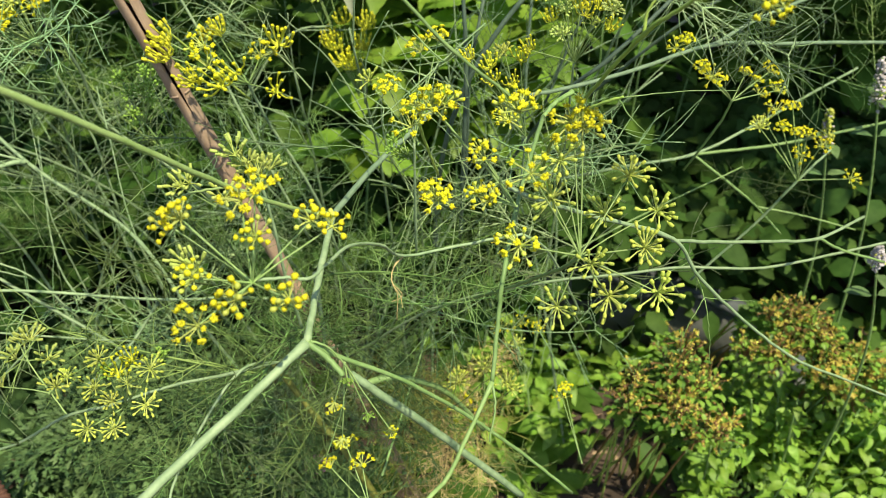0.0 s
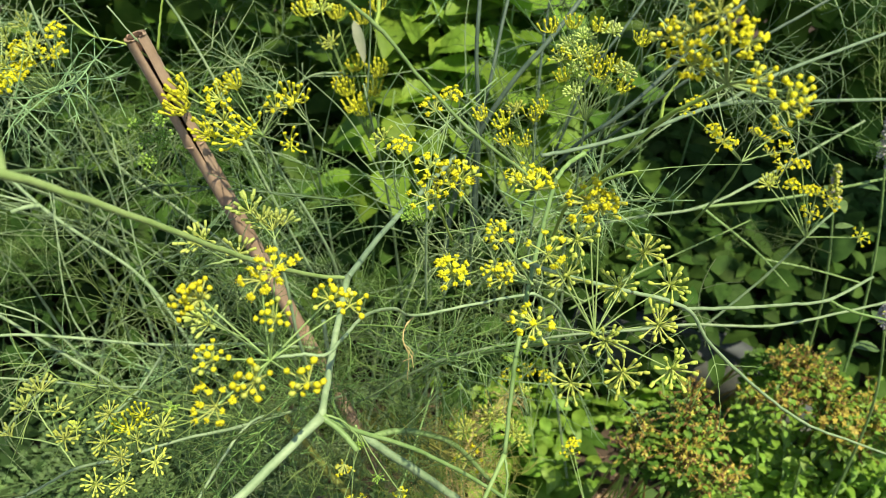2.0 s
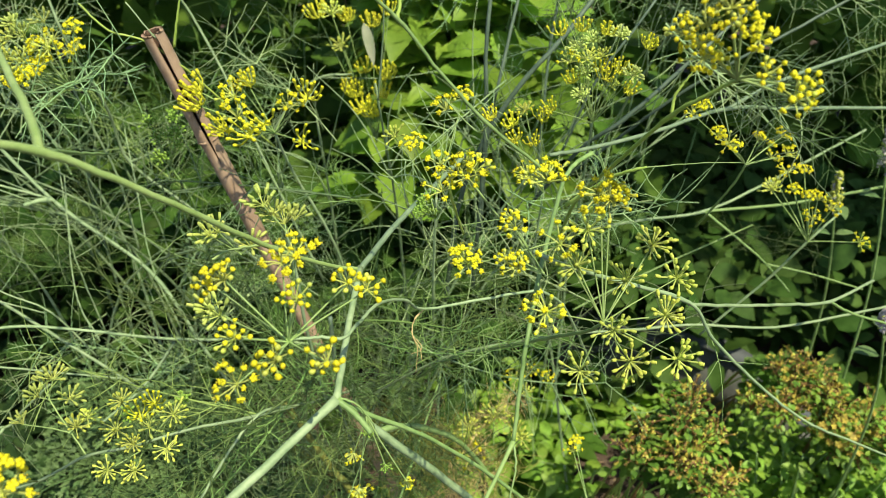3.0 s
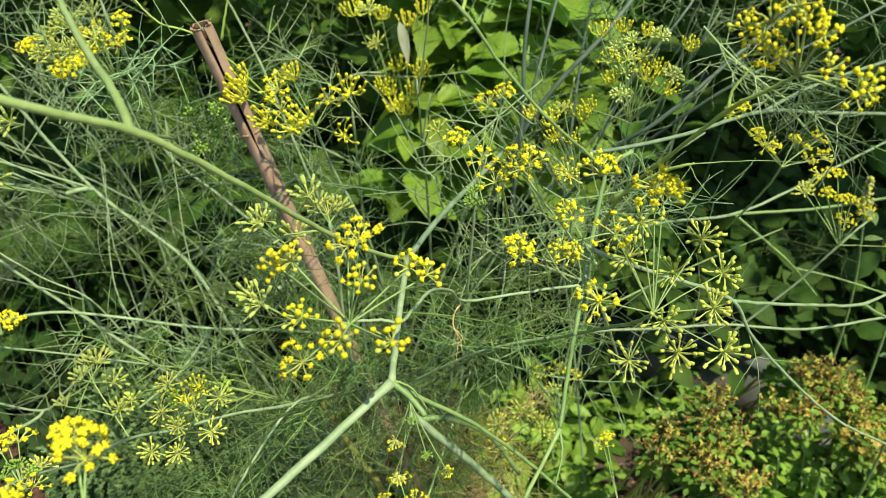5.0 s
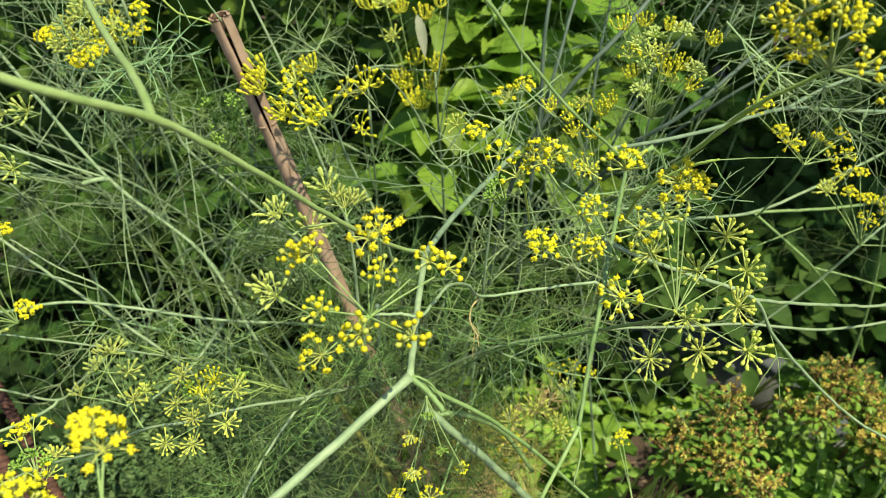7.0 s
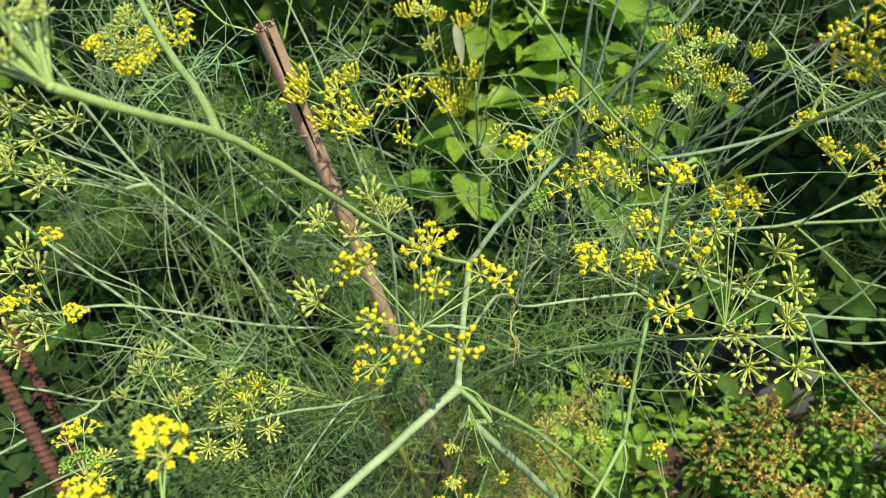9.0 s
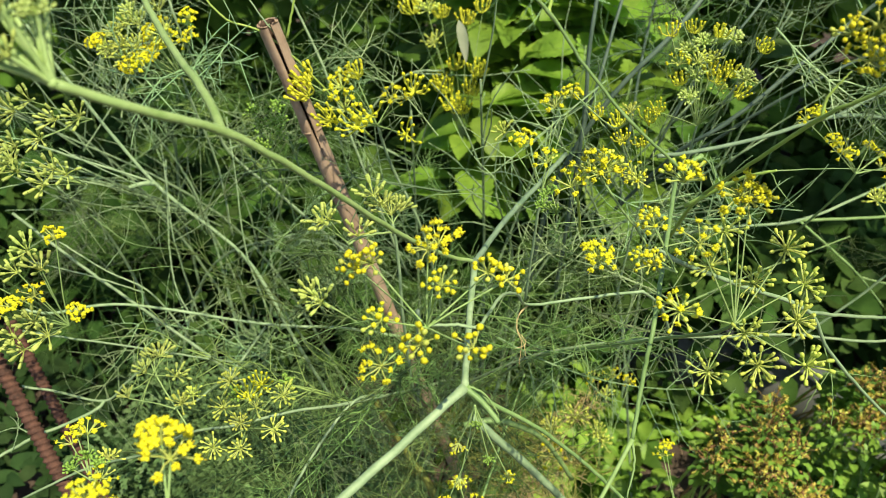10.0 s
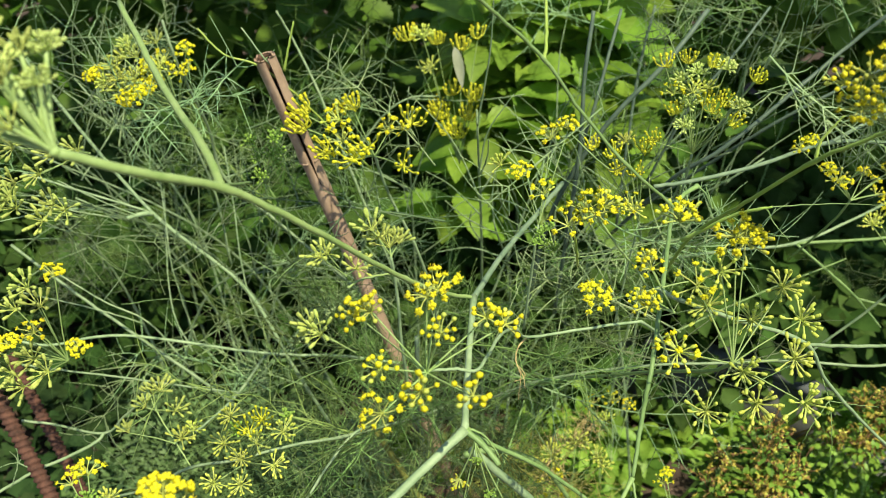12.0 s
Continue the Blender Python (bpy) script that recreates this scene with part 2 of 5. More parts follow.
def spread(n, wide, rng):
    """n directions about +z, evenly strewn out to wide degrees."""
    out = []
    for i in range(n):
        th = radians(wide) * math.sqrt((i + 0.5) / n) * rng.uniform(0.88, 1.08)
        ph = i * 2.39996 + rng.uniform(-0.25, 0.25)
        out.append(Vector((math.sin(th) * math.cos(ph), math.sin(th) * math.sin(ph), math.cos(th))))
    return out


def umbellet_mesh(kind, seed):
    """A small flower head, 20 mm across, its stalks starting at the origin and pointing up +z."""
    rng = random.Random(seed)
    s = Shape()
    count = {"yellow": 14, "dense": 18, "pods": 12, "green": 20, "mixed": 19, "ball": 15, "bud": 18, "spark": 14, "lime": 32}[kind]
    wide = {"lime": 85, "spark": 70, "yellow": 80, "dense": 70, "pods": 66, "green": 82, "mixed": 78, "ball": 75, "bud": 75}[kind]
    for i, d in enumerate(spread(count, wide, rng)):
        if i and rng.random() < 0.10:
            continue
        ln = rng.uniform(0.0058, 0.0104) * {"dense": 0.8, "bud": 0.8, "ball": 0.78}.get(kind, 1.0)
        tip = d * ln
        mid = d * ln * 0.5 + Vector((rng.uniform(-1, 1), rng.uniform(-1, 1), 0.8)) * 0.0005
        thick = {"spark": 2.4, "green": 1.75, "mixed": 1.6}.get(kind, 1.35)
        if kind == "spark":
            flat = Vector((d.x, d.y, 0)) * ln * 1.15
            rise = Vector((0, 0, d.z * ln * 0.6 + 0.0045))
            tip = flat + rise
            s.tube([Vector((0, 0, 0)), flat * 0.5 + rise * 0.12, flat * 0.88 + rise * 0.45, tip], [0.00028 * thick, 0.00023 * thick, 0.00023 * thick, 0.00028 * thick], 4, 0, False)
            d = (d * 0.35 + Vector((0, 0, 1))).normalized()
        else:
            s.tube([Vector((0, 0, 0)), mid, tip], [0.00030 * thick, 0.00024 * thick, 0.00028 * thick], 4, 0, False)
        what = kind
        if kind == "mixed":
            what = "yellow" if i < count * 0.55 else "green"
        if what in ("yellow", "dense", "ball"):
            s.tube([tip, tip + d * 0.0011], [0.0004, 0.0008], 5, 1, False)
            c = tip + d * 0.0016
            r = rng.uniform(0.00115, 0.00165) * (1.12 if what == "ball" else 1.0)
            young = what != "dense" and rng.random() < 0.18
            if young:
                s.ball(c, r * 0.8, rng, 1, 3, 6, 0.15, d, 1.1)
                continue
            if what == "ball":
                r *= rng.uniform(0.76, 1.0)
                s.ball(c, r, rng, 2, 4, 8, 0.26, d, 0.85)
                s.ball(c + d * r * 0.70, r * 0.42, rng, 3, 2, 6, 0.1, d, 0.5)
                continue
            side = d.orthogonal().normalized()
            s.ball(c, r * 0.72, rng, 2, 2, 6, 0.2, d, 0.7)
            a0 = rng.uniform(0, 6.28)
            for k in range(5):
                a = a0 + 1.257 * k + rng.uniform(-0.2, 0.2)
                o = side * math.cos(a) + d.cross(side) * math.sin(a)
                out = rng.uniform(0.5, 0.85)
                s.ball(c + o * r * out + d * r * rng.uniform(-0.25, 0.35), r * rng.uniform(0.50, 0.68), rng, 2, 2, 5, 0.2, (o + d * 0.6).normalized(), 1.25)
                if what == "yellow" and rng.random() < 0.5:
                    q = c + (o * 0.9 + d * 0.9) * r
                    s.tube([c, q, q + (o * 0.5 + d) * r * 0.45], [0.0002, 0.00014, 0.00022], 3, 3 if rng.random() < 0.3 else 2, False)
        elif what == "bud":
            s.ball(tip, rng.uniform(0.0009, 0.0014), rng, 1, 2, 5, 0.1, d, 1.1)
        else:
            d = (d + Vector((rng.uniform(-1, 1), rng.uniform(-1, 1), rng.uniform(-1, 1))) * 0.2).normalized()
            big = {"pods": 1.25, "spark": 0.95, "lime": 0.95, "green": 0.86}.get(what, 0.9)
            ln2 = rng.uniform(0.0026, 0.0036) * big * (1.3 if what == "pods" else 1.0)
            big *= 0.8 if what == "pods" else 1.0
            s.tube([tip, tip + d * ln2 * 0.12, tip + d * ln2 * 0.45, tip + d * ln2 * 0.85, tip + d * ln2], [0.00035, 0.00085 * big, 0.00112 * big, 0.00105 * big, 0.0008 * big], 6, 1, False)
            s.ball(tip + d * ln2, 0.00118 * big, rng, 2 if what != "pods" else 1, 2, 6, 0.15, d, 0.45)
    s.ball((0, 0, 0.0002), 0.0009, rng, 1, 2, 6, 0.1)
    tips = {"green": M_POD, "lime": M_LIME, "pods": M_SEED}.get(kind, M_YELLOW)
    return s.mesh("umbellet", [{"spark": M_SPARK, "lime": M_LIME, "bud": M_BUD}.get(kind, M_PEDICEL), {"bud": M_BUD, "pods": M_SEED, "spark": M_SPARK, "lime": M_LIME}.get(kind, M_POD), tips, M_ANTHER])


HEADS = {k: [umbellet_mesh(k, 17 * i + j) for j in range(4)] for i, k in enumerate(("yellow", "dense", "pods", "green", "mixed", "ball", "bud", "spark", "lime"))}
KIND = {"y": "yellow", "d": "dense", "p": "pods", "g": "green", "m": "mixed", "o": "ball", "b": "bud", "s": "spark", "l": "lime"}
WORDS = {"yellow": "open bright yellow umbellet", "dense": "crowded yellow umbellet", "pods": "umbellet of swelling green seeds", "green": "faded umbellet with green ovaries",
         "mixed": "half-faded yellow and green umbellet", "ball": "umbellet of round yellow buds", "bud": "tight green budding umbellet", "spark": "long-stalked yellow umbellet", "lime": "crowded lime green umbellet"}


def umbel(plant, hub, ends, kinds, size=20.0, ray=0.55, lift=0.5, seed=1, axis=None):
    """A flower umbel: rays from the hub to the heads, which stand at ends (millimetres from the hub); kinds: one letter a head; size: a head's width in mm."""
    rng = random.Random(seed * 7919 + len(ends))
    hub = Vector(hub)
    ends = [Vector(e) / 1000 for e in ends]
    if axis is None:
        axis = sum((e.normalized() for e in ends if e.length > 1e-4), Vector()) / len(ends) + Vector((0, -0.25, 0.45))
    axis = Vector(axis).normalized()
    s = Shape()
    ways = [(e.normalized() * (1 - lift) + axis * lift).normalized() for e in ends]
    feet = [e - d * (0.0052 * size / 20.0) for e, d in zip(ends, ways)]
    for e in feet:
        bow = axis * (0.10 * e.length) + Vector((rng.uniform(-1, 1), rng.uniform(-1, 1), rng.uniform(-1, 1))) * 0.03 * e.length
        s.tube([hub, hub + e * 0.35 + bow * 0.2, hub + e * 0.7 + bow * 0.1, hub + e], [ray * 0.0012, ray * 0.001, ray * 0.0009, ray * 0.0009], 5, 0, False)
    s.ball(hub, ray * 0.0021, rng, 0, 3, 6, 0.1)
    ob = part("umbel", s, M_RAY, plant)
    for e, d, k in zip(ends, ways, kinds):
        turn = d.to_track_quat("Z", "Y").to_matrix().to_4x4() @ Matrix.Rotation(rng.uniform(0, 6.28), 4, "Z")
        sc = size / 20.0 * rng.uniform(0.9, 1.1)
        part("umbellet", HEADS[KIND[k]][rng.randrange(4)], None, ob, WORDS[KIND[k]], Matrix.Translation(hub + e - d * (0.0052 * sc)) @ turn @ Matrix.Scale(sc, 4))
    return ob


def thread_leaf_mesh(seed, length, material, fine=1.0, reach=1.0, every=1, wave=1.0):
    """A feathery leaf of hair-thin segments, its stalk starting at the origin and running along +x, drooping."""
    rng = random.Random(seed)
    s = Shape()

    def thread(a, d, ln, r, droop, steps=3, curl=0.22):
        pts, p, d = [a], Vector(a), Vector(d).normalized()
        bend = d.orthogonal().normalized()
        bend = (bend * math.cos(rng.uniform(0, 6.28)) + d.cross(bend) * math.sin(rng.uniform(0, 6.28))) * curl * rng.uniform(0.2, 1.0)
        for _ in range(steps):
            d = (d + bend + Vector((0, 0, -droop))).normalized()
            p = p + d * (ln / steps)
            pts.append(p)
        s.tube(pts, [r * (1 - 0.5 * i / steps) for i in range(steps + 1)], 3, 0, False)
        return pts, d

    def off(d, degrees, turn):
        side = d.orthogonal().normalized()
        side = side * math.cos(turn) + d.cross(side) * math.sin(turn)
        return d * math.cos(radians(degrees)) + side * math.sin(radians(degrees))

    spine, _ = thread(Vector((0, 0, 0)), Vector((1, rng.uniform(-0.2, 0.2), 0.3)), length * 0.9, 0.0010, 0.08, 7, 0.15)
    for i in range(1, 8):
        p = spine[i]
        along = (spine[i] - spine[i - 1]).normalized()
        a0 = rng.uniform(0, 6.28)
        for side in (0, math.pi):
            ln = length * rng.uniform(0.22, 0.42) * (1.15 - 0.08 * i)
            rib, _ = thread(p, off(along, rng.uniform(40, 72), a0 + side), ln, 0.00054 * fine, 0.03, 5, 0.38 * wave)
            for j in range(1, 5, every):
                dr = (rib[j] - rib[j - 1]).normalized()
                a1 = rng.uniform(0, 6.28)
                for k in range(2):
                    tip, _ = thread(rib[j], off(dr, rng.uniform(30, 75), a1 + k * math.pi), rng.uniform(0.014, 0.040) * reach, 0.00037 * fine, 0.02, 5, 0.55 * wave)
                    if rng.random() < 0.3:
                        q = (tip[2] - tip[1]).normalized()
                        thread(tip[2], off(q, rng.uniform(35, 70), rng.uniform(0, 6.28)), rng.uniform(0.008, 0.022) * reach, 0.00033 * fine, 0.02, 3, 0.25)
    return s.mesh("leaf", [material])


def place(me, name, parent, at, way, roll, scale, label=""):
    """Puts a shared mesh whose length runs along +x at a place, pointing along way."""
    q = Vector(way).to_track_quat("X", "Z").to_matrix().to_4x4()
    return part(name, me, None, parent, label, Matrix.Translation(at) @ q @ Matrix.Rotation(roll, 4, "X") @ Matrix.Scale(scale, 4))


# ---- ground and far greenery ----
def hills(x, y):
    return 0.022 * noise.noise((x * 3, y * 3, 0)) + 0.010 * noise.noise((x * 11, y * 11, 4)) + 0.004 * noise.noise((x * 37, y * 37, 9))


def build_ground():
    s = Shape()
    n = 150
    line = [2.2 * u + 400 * u ** 9 for u in (2 * i / n - 1 for i in range(n + 1))]
    for y in line:
        for x in line:
            s.v.append(Vector((x + 0.1, y + 0.9, hills(x, y) if abs(x) + abs(y) < 8 else 0)))
    for j in range(n):
        for i in range(n):
            a = j * (n + 1) + i
            s.f.append((a, a + 1, a + n + 2, a + n + 1))
            s.s.append(0)
    tagged(part("ground", s, M_SOIL, None), "dark crumbly garden soil with bits of litter", "ground", kind="structure")


build_ground()


def leaf_mass(name, count, box, size, seed, material, label, teeth=0.0, up=0.6):
    """A mass of leaves nobody could count, filling a box."""
    rng = random.Random(seed)
    s = Shape()
    (x0, y0, z0), (x1, y1, z1) = box
    for _ in range(count):
        p = Vector((rng.uniform(x0, x1), rng.uniform(y0, y1), z0 + (z1 - z0) * rng.random() ** 0.8))
        if ((2 * p.x - x0 - x1) / (x1 - x0)) ** 4 + ((2 * p.y - y0 - y1) / (y1 - y0)) ** 4 > 0.95 + 0.5 * noise.noise((p.x * 3.1, p.y * 3.1, seed + 0.5)):
            continue
        top = z1 * (0.72 + 0.28 * noise.noise((p.x * 2.1, p.y * 2.1, seed)))
        p.z = min(p.z, top)
        way = Vector((rng.uniform(-1, 1), rng.uniform(-1.2, 0.6), rng.uniform(-0.5, 0.6)))
        ln = size * rng.uniform(0.6, 1.25)
        s.blade(p, way, Vector((rng.uniform(-0.5, 0.5), rng.uniform(-0.9, 0.2), up)), ln, ln * rng.uniform(0.45, 0.62), rng, 0, teeth, 0.25, 0.12, 4)
    return tagged(part(name, s, material, None), label, "foliage", kind="stuff")


leaf_mass("hedge_foliage", 15000, ((-2.2, 1.45, 0.0), (2.6, 2.5, 1.0)), 0.085, 5, M_HEDGE, "dense dark green broad-leaved hedge foliage in shade", 0.12)
leaf_mass("undergrowth", 10000, ((-1.4, 0.98, 0.0), (1.6, 1.6, 0.42)), 0.055, 6, M_LOW_SHADE, "low undergrowth of small green leaves, shade put into their colour")


leaf_mass("nettle_foliage", 1500, ((-0.14, 1.14, 0.42), (0.17, 1.50, 0.90)), 0.075, 26, M_NETTLE_BACK, "light green sunlit leaves crowded behind the fennel", 0.12)
leaf_mass("low_foliage", 1100, ((-1.05, 0.62, 0.0), (-0.28, 1.08, 0.10)), 0.042, 16, M_WEED_SHADE, "low weeds under the fennel thicket, shade put into their leaf colour")


# ---- broad-leaved plants behind the fennel ----
def blade_mesh(seed, length, ratio, material, teeth=0.0, bend=0.3, fold=0.2, n=7, stalk=0.15):
    rng = random.Random(seed)
    s = Shape()
    s.tube([(0, 0, 0), (length * stalk, 0, 0.002)], [0.0012, 0.0009], 4, 0, False)
    s.blade((length * stalk, 0, 0.002), (1, 0, 0.12), (0, 0, 1), length, length * ratio, rng, 0, teeth, bend, fold, n)
    return s.mesh("leaf", [material])


TOOTHED = [blade_mesh(31 + i, 0.085, 0.55, M_NETTLE, 0.14, 0.15 + 0.12 * i, n=10) for i in range(4)]
TOOTHED_SHADE = [blade_mesh(41 + i, 0.08, 0.55, M_LEAF_DARK, 0.22, 0.15 + 0.12 * i) for i in range(4)]
OVAL = [blade_mesh(51 + i, 0.06, 0.52, M_LEAF_LIGHT, 0.0, 0.2 + 0.15 * i, 0.15) for i in range(4)]
OVAL_DARK = [blade_mesh(61 + i, 0.07, 0.5, M_LEAF_DARK, 0.0, 0.2 + 0.15 * i, 0.15) for i in range(4)]
OVAL_GREY = [blade_mesh(71 + i, 0.07, 0.5, M_LEAF_GREY, 0.08, 0.2 + 0.15 * i, 0.12) for i in range(3)]


def leafy_plant(name, base, height, pairs, leaves, scale, seed, label, lean=(0, 0), group="", category="plant", material=None, low=0.25):
    """An upright stalk with pairs of leaves set crosswise."""
    rng = random.Random(seed)
    base = Vector(base)
    plant = thing(name, base, label, category, group)
    top = base + Vector((lean[0], lean[1], height))
    line = curve([base, base.lerp(top, 0.5) + Vector((rng.uniform(-1, 1), rng.uniform(-1, 1), 0)) * 0.03, top], 6)
    s = Shape()
    s.tube(line, [0.0028 - 0.0017 * i / (len(line) - 1) for i in range(len(line))], 6)
    part("stem", s, material or M_STEM, plant)
    for i in range(pairs):
        t = low + (1 - low) * (i + 0.5) / pairs
        p = line[min(len(line) - 1, int(t * (len(line) - 1)))].lerp(line[min(len(line) - 1, int(t * (len(line) - 1)) + 1)], (t * (len(line) - 1)) % 1)
        ph = i * 1.57 + rng.uniform(-0.4, 0.4)
        for k in (0, math.pi):
            way = Vector((math.cos(ph + k), math.sin(ph + k), rng.uniform(-0.25, 0.5)))
            place(leaves[rng.randrange(len(leaves))], "leaf", plant, p, way, rng.uniform(-0.5, 0.5), scale * rng.uniform(0.75, 1.15) * (1.15 - 0.5 * t))
    return plant


rng = random.Random(21)
for i in range(20):
    x = -0.10 + 0.22 * ((i * 0.618) % 1)
    y = 1.04 + 0.28 * ((i * 0.37) % 1)
    leafy_plant("nettle", (x, y, 0), rng.uniform(0.56, 0.76), 9, TOOTHED, 1.5, 200 + i, "light green toothed-leaf plant standing behind the fennel", (rng.uniform(-0.06, 0.06), rng.uniform(-0.06, 0.05)), "nettles behind the fennel", low=0.68)
# more nettles, their darker leaf green standing in for shade
for i in range(20):
    x = -0.5 + 0.95 * ((i * 0.618) % 1)
    y = 1.15 + 0.4 * ((i * 0.37) % 1)
    leafy_plant("nettle", (x, y, 0), rng.uniform(0.5, 0.75), 7, TOOTHED_SHADE, 1.4, 230 + i, "toothed-leaf plant behind the fennel, shade put into its dark green", (rng.uniform(-0.08, 0.08), rng.uniform(-0.1, 0.05)), "nettles behind the fennel")
for i in range(5):
    x = -1.05 + 0.75 * ((i * 0.618) % 1)
    y = 1.05 + 0.45 * ((i * 0.37) % 1)
    leafy_plant("bushy_weed", (x, y, 0), rng.uniform(0.45, 0.75), 7, OVAL_DARK, 1.4, 300 + i, "dark green oval-leaved weed in the shade of the hedge", (rng.uniform(-0.1, 0.1), rng.uniform(-0.1, 0.05)), "weeds by the hedge")
for i in range(10):
    x = 0.45 + 0.85 * ((i * 0.618) % 1)
    y = 1.36 + 0.35 * ((i * 0.37) % 1)
    leafy_plant("bushy_weed", (x, y, 0), rng.uniform(0.3, 0.6), 7, OVAL_DARK, 0.9, 400 + i, "dark green oval-leaved weed in the shade of the hedge", (rng.uniform(-0.1, 0.1), rng.uniform(-0.1, 0.05)), "weeds by the hedge")


# ---- ground cover of the bed ----
def rosette(base, count, leaves, scale, seed, label, name="rosette_weed"):
    rng = random.Random(seed)
    base = Vector((base[0], base[1], hills(base[0] - 0.1, base[1] - 0.9) - 0.004))
    plant = thing(name, base, label, "weed", "weeds on the soil")
    for i in range(count):
        a = i * 2.4 + rng.uniform(-0.3, 0.3)
        r = rng.uniform(0, 0.015)
        way = Vector((math.cos(a), math.sin(a), rng.uniform(0.15, 1.1)))
        place(leaves[rng.randrange(len(leaves))], "leaf", plant, base + Vector((math.cos(a) * r, math.sin(a) * r, 0.0)), way, rng.uniform(-0.3, 0.3), scale * rng.uniform(0.7, 1.2))
    return plant


rng = random.Random(33)
for i in range(34):
    x = 0.02 + 0.42 * ((i * 0.618) % 1)
    y = 0.72 + 0.42 * ((i * 0.293) % 1)
    if x > 0.20 and y > 0.74:
        continue
    rosette((x, y), rng.randrange(6, 11), OVAL if i % 3 else OVAL_DARK, rng.uniform(0.7, 1.3), 500 + i, "fresh green oval-leaved weed growing from the soil")
for i in range(30):
    x = 0.42 + 0.55 * ((i * 0.618) % 1)
    y = 0.68 + 0.45 * ((i * 0.293) % 1)
    if x < 0.64 and y > 0.90:
        continue
    rosette((x, y), rng.randrange(6, 11), (OVAL, OVAL_DARK, OVAL_GREY)[i % 3], rng.uniform(0.7, 1.25), 560 + i, "green oval-leaved weed growing from the soil")
for i in range(9):
    x = 0.56 + 0.26 * ((i * 0.618) % 1)
    y = 0.72 + 0.18 * ((i * 0.293) % 1)
    rosette((x, y), 8, OVAL, rng.uniform(0.8, 1.1), 590 + i, "fresh green oval-leaved weed growing from the soil")
for i in range(22):
    x = -0.75 + 0.75 * ((i * 0.618) % 1)
    y = 0.6 + 0.45 * ((i * 0.293) % 1)
    rosette((x, y), rng.randrange(6, 11), (OVAL_DARK, OVAL_GREY)[i % 2], rng.uniform(0.8, 1.2), 600 + i, "green oval-leaved weed growing from the soil")


for i in range(30):
    x = 0.10 + 0.20 * ((i * 0.618) % 1)
    y = 0.80 + 0.24 * ((i * 0.293) % 1)
    if x > 0.215:
        continue
    leafy_plant("young_weed", (x, y, -0.005), rng.uniform(0.06, 0.16), 4, OVAL, rng.uniform(0.7, 1.0), 640 + i, "young light green weed with oval leaves on the soil", (rng.uniform(-0.03, 0.03), rng.uniform(-0.04, 0.02)), "young weeds on the soil")


YOUNG = [(0.394, 1.028, 0), (0.336, 1.008, 0), (0.355, 0.972, 0), (0.426, 0.992, 0), (0.280, 0.966, 0), (0.262, 0.930, 0), (0.360, 1.015, 0.030), (0.398, 1.028, 0.030), (0.418, 1.004, 0.030), (0.273, 0.959, 0.030), (0.310, 0.953, 0.030), (0.363, 0.978, 0.030), (0.296, 0.991, 0.030), (0.238, 0.810, 0.030)]
for i, (x, y, z) in enumerate(YOUNG):
    leafy_plant("young_weed", (x, y, -0.005), rng.uniform(0.05, 0.11), 3, OVAL, rng.uniform(0.6, 0.95), 680 + i, "young light green weed with oval leaves on the soil", (rng.uniform(-0.03, 0.03), rng.uniform(-0.04, 0.02)), "young weeds on the soil")


def build_litter():
    rng = random.Random(44)
    s = Shape()
    for _ in range(420):
        x, y = rng.uniform(0.0, 0.9), rng.uniform(0.6, 1.1)
        z = hills(x - 0.1, y - 0.9) + 0.002
        a = rng.uniform(0, 6.28)
        d = Vector((math.cos(a), math.sin(a), rng.uniform(-0.1, 0.15)))
        if rng.random() < 0.5:
            ln = rng.uniform(0.01, 0.05)
            s.tube([Vector((x, y, z)), Vector((x, y, z + 0.002)) + d * ln * 0.5, Vector((x, y, z)) + d * ln], [0.0008, 0.001, 0.0006], 4)
        else:
            ln = rng.uniform(0.01, 0.03)
            s.blade((x, y, z), d, (rng.uniform(-0.5, 0.5), rng.uniform(-0.5, 0.5), 1), ln, ln * 0.5, rng, 0, 0, rng.uniform(-0.6, 0.6), 0.3, 3)
    tagged(part("plant_litter", s, M_LITTER, None), "dry brown twigs and leaf bits on the soil", "litter", kind="stuff")


build_litter()


for i, (x, y, z) in enumerate([(0.384, 0.841, 0.010), (0.407, 0.819, 0.010)]):
    rosette((x, y), 4, OVAL_GREY, 1.3, 700 + i, "broad grey-green leaves lying on the soil")
for i, (x, y, z) in enumerate([(0.249, 1.031, 0.020), (0.225, 0.967, 0.020)]):
    rosette((x, y), 5, OVAL_DARK, 1.5, 710 + i, "broad dark green leaves growing from the soil")


# ---- lacy grey-green foliage at the foot of the fennel ----
def lacy_mesh(seed, material):
    rng = random.Random(seed)
    s = Shape()
    ln = 0.11
    s.tube([(0, 0, 0), (ln * 0.5, 0, 0.008), (ln, 0, 0)], [0.0012, 0.0009, 0.0005], 4, 0, False)
    for i in range(1, 8):
        x = ln * i / 7.5
        for side in (-1, 1):
            w = 0.034 * math.sin(math.pi * min(1, 0.25 + i / 9))
            for k in range(5):
                f = (k + 1) / 5
                c = Vector((x + w * f * 0.5, side * w * f, 0.006 * (1 - f)))
                for e in (-1, 1):
                    s.blade(c, Vector((0.6, side * (0.5 + 0.5 * e * 0.6), rng.uniform(-0.3, 0.5))), (rng.uniform(-0.4, 0.4), rng.uniform(-0.4, 0.4), 1), rng.uniform(0.006, 0.011), 0.0036, rng, 0, 0, 0.2, 0.1, 2)
    return s.mesh("leaf", [material])


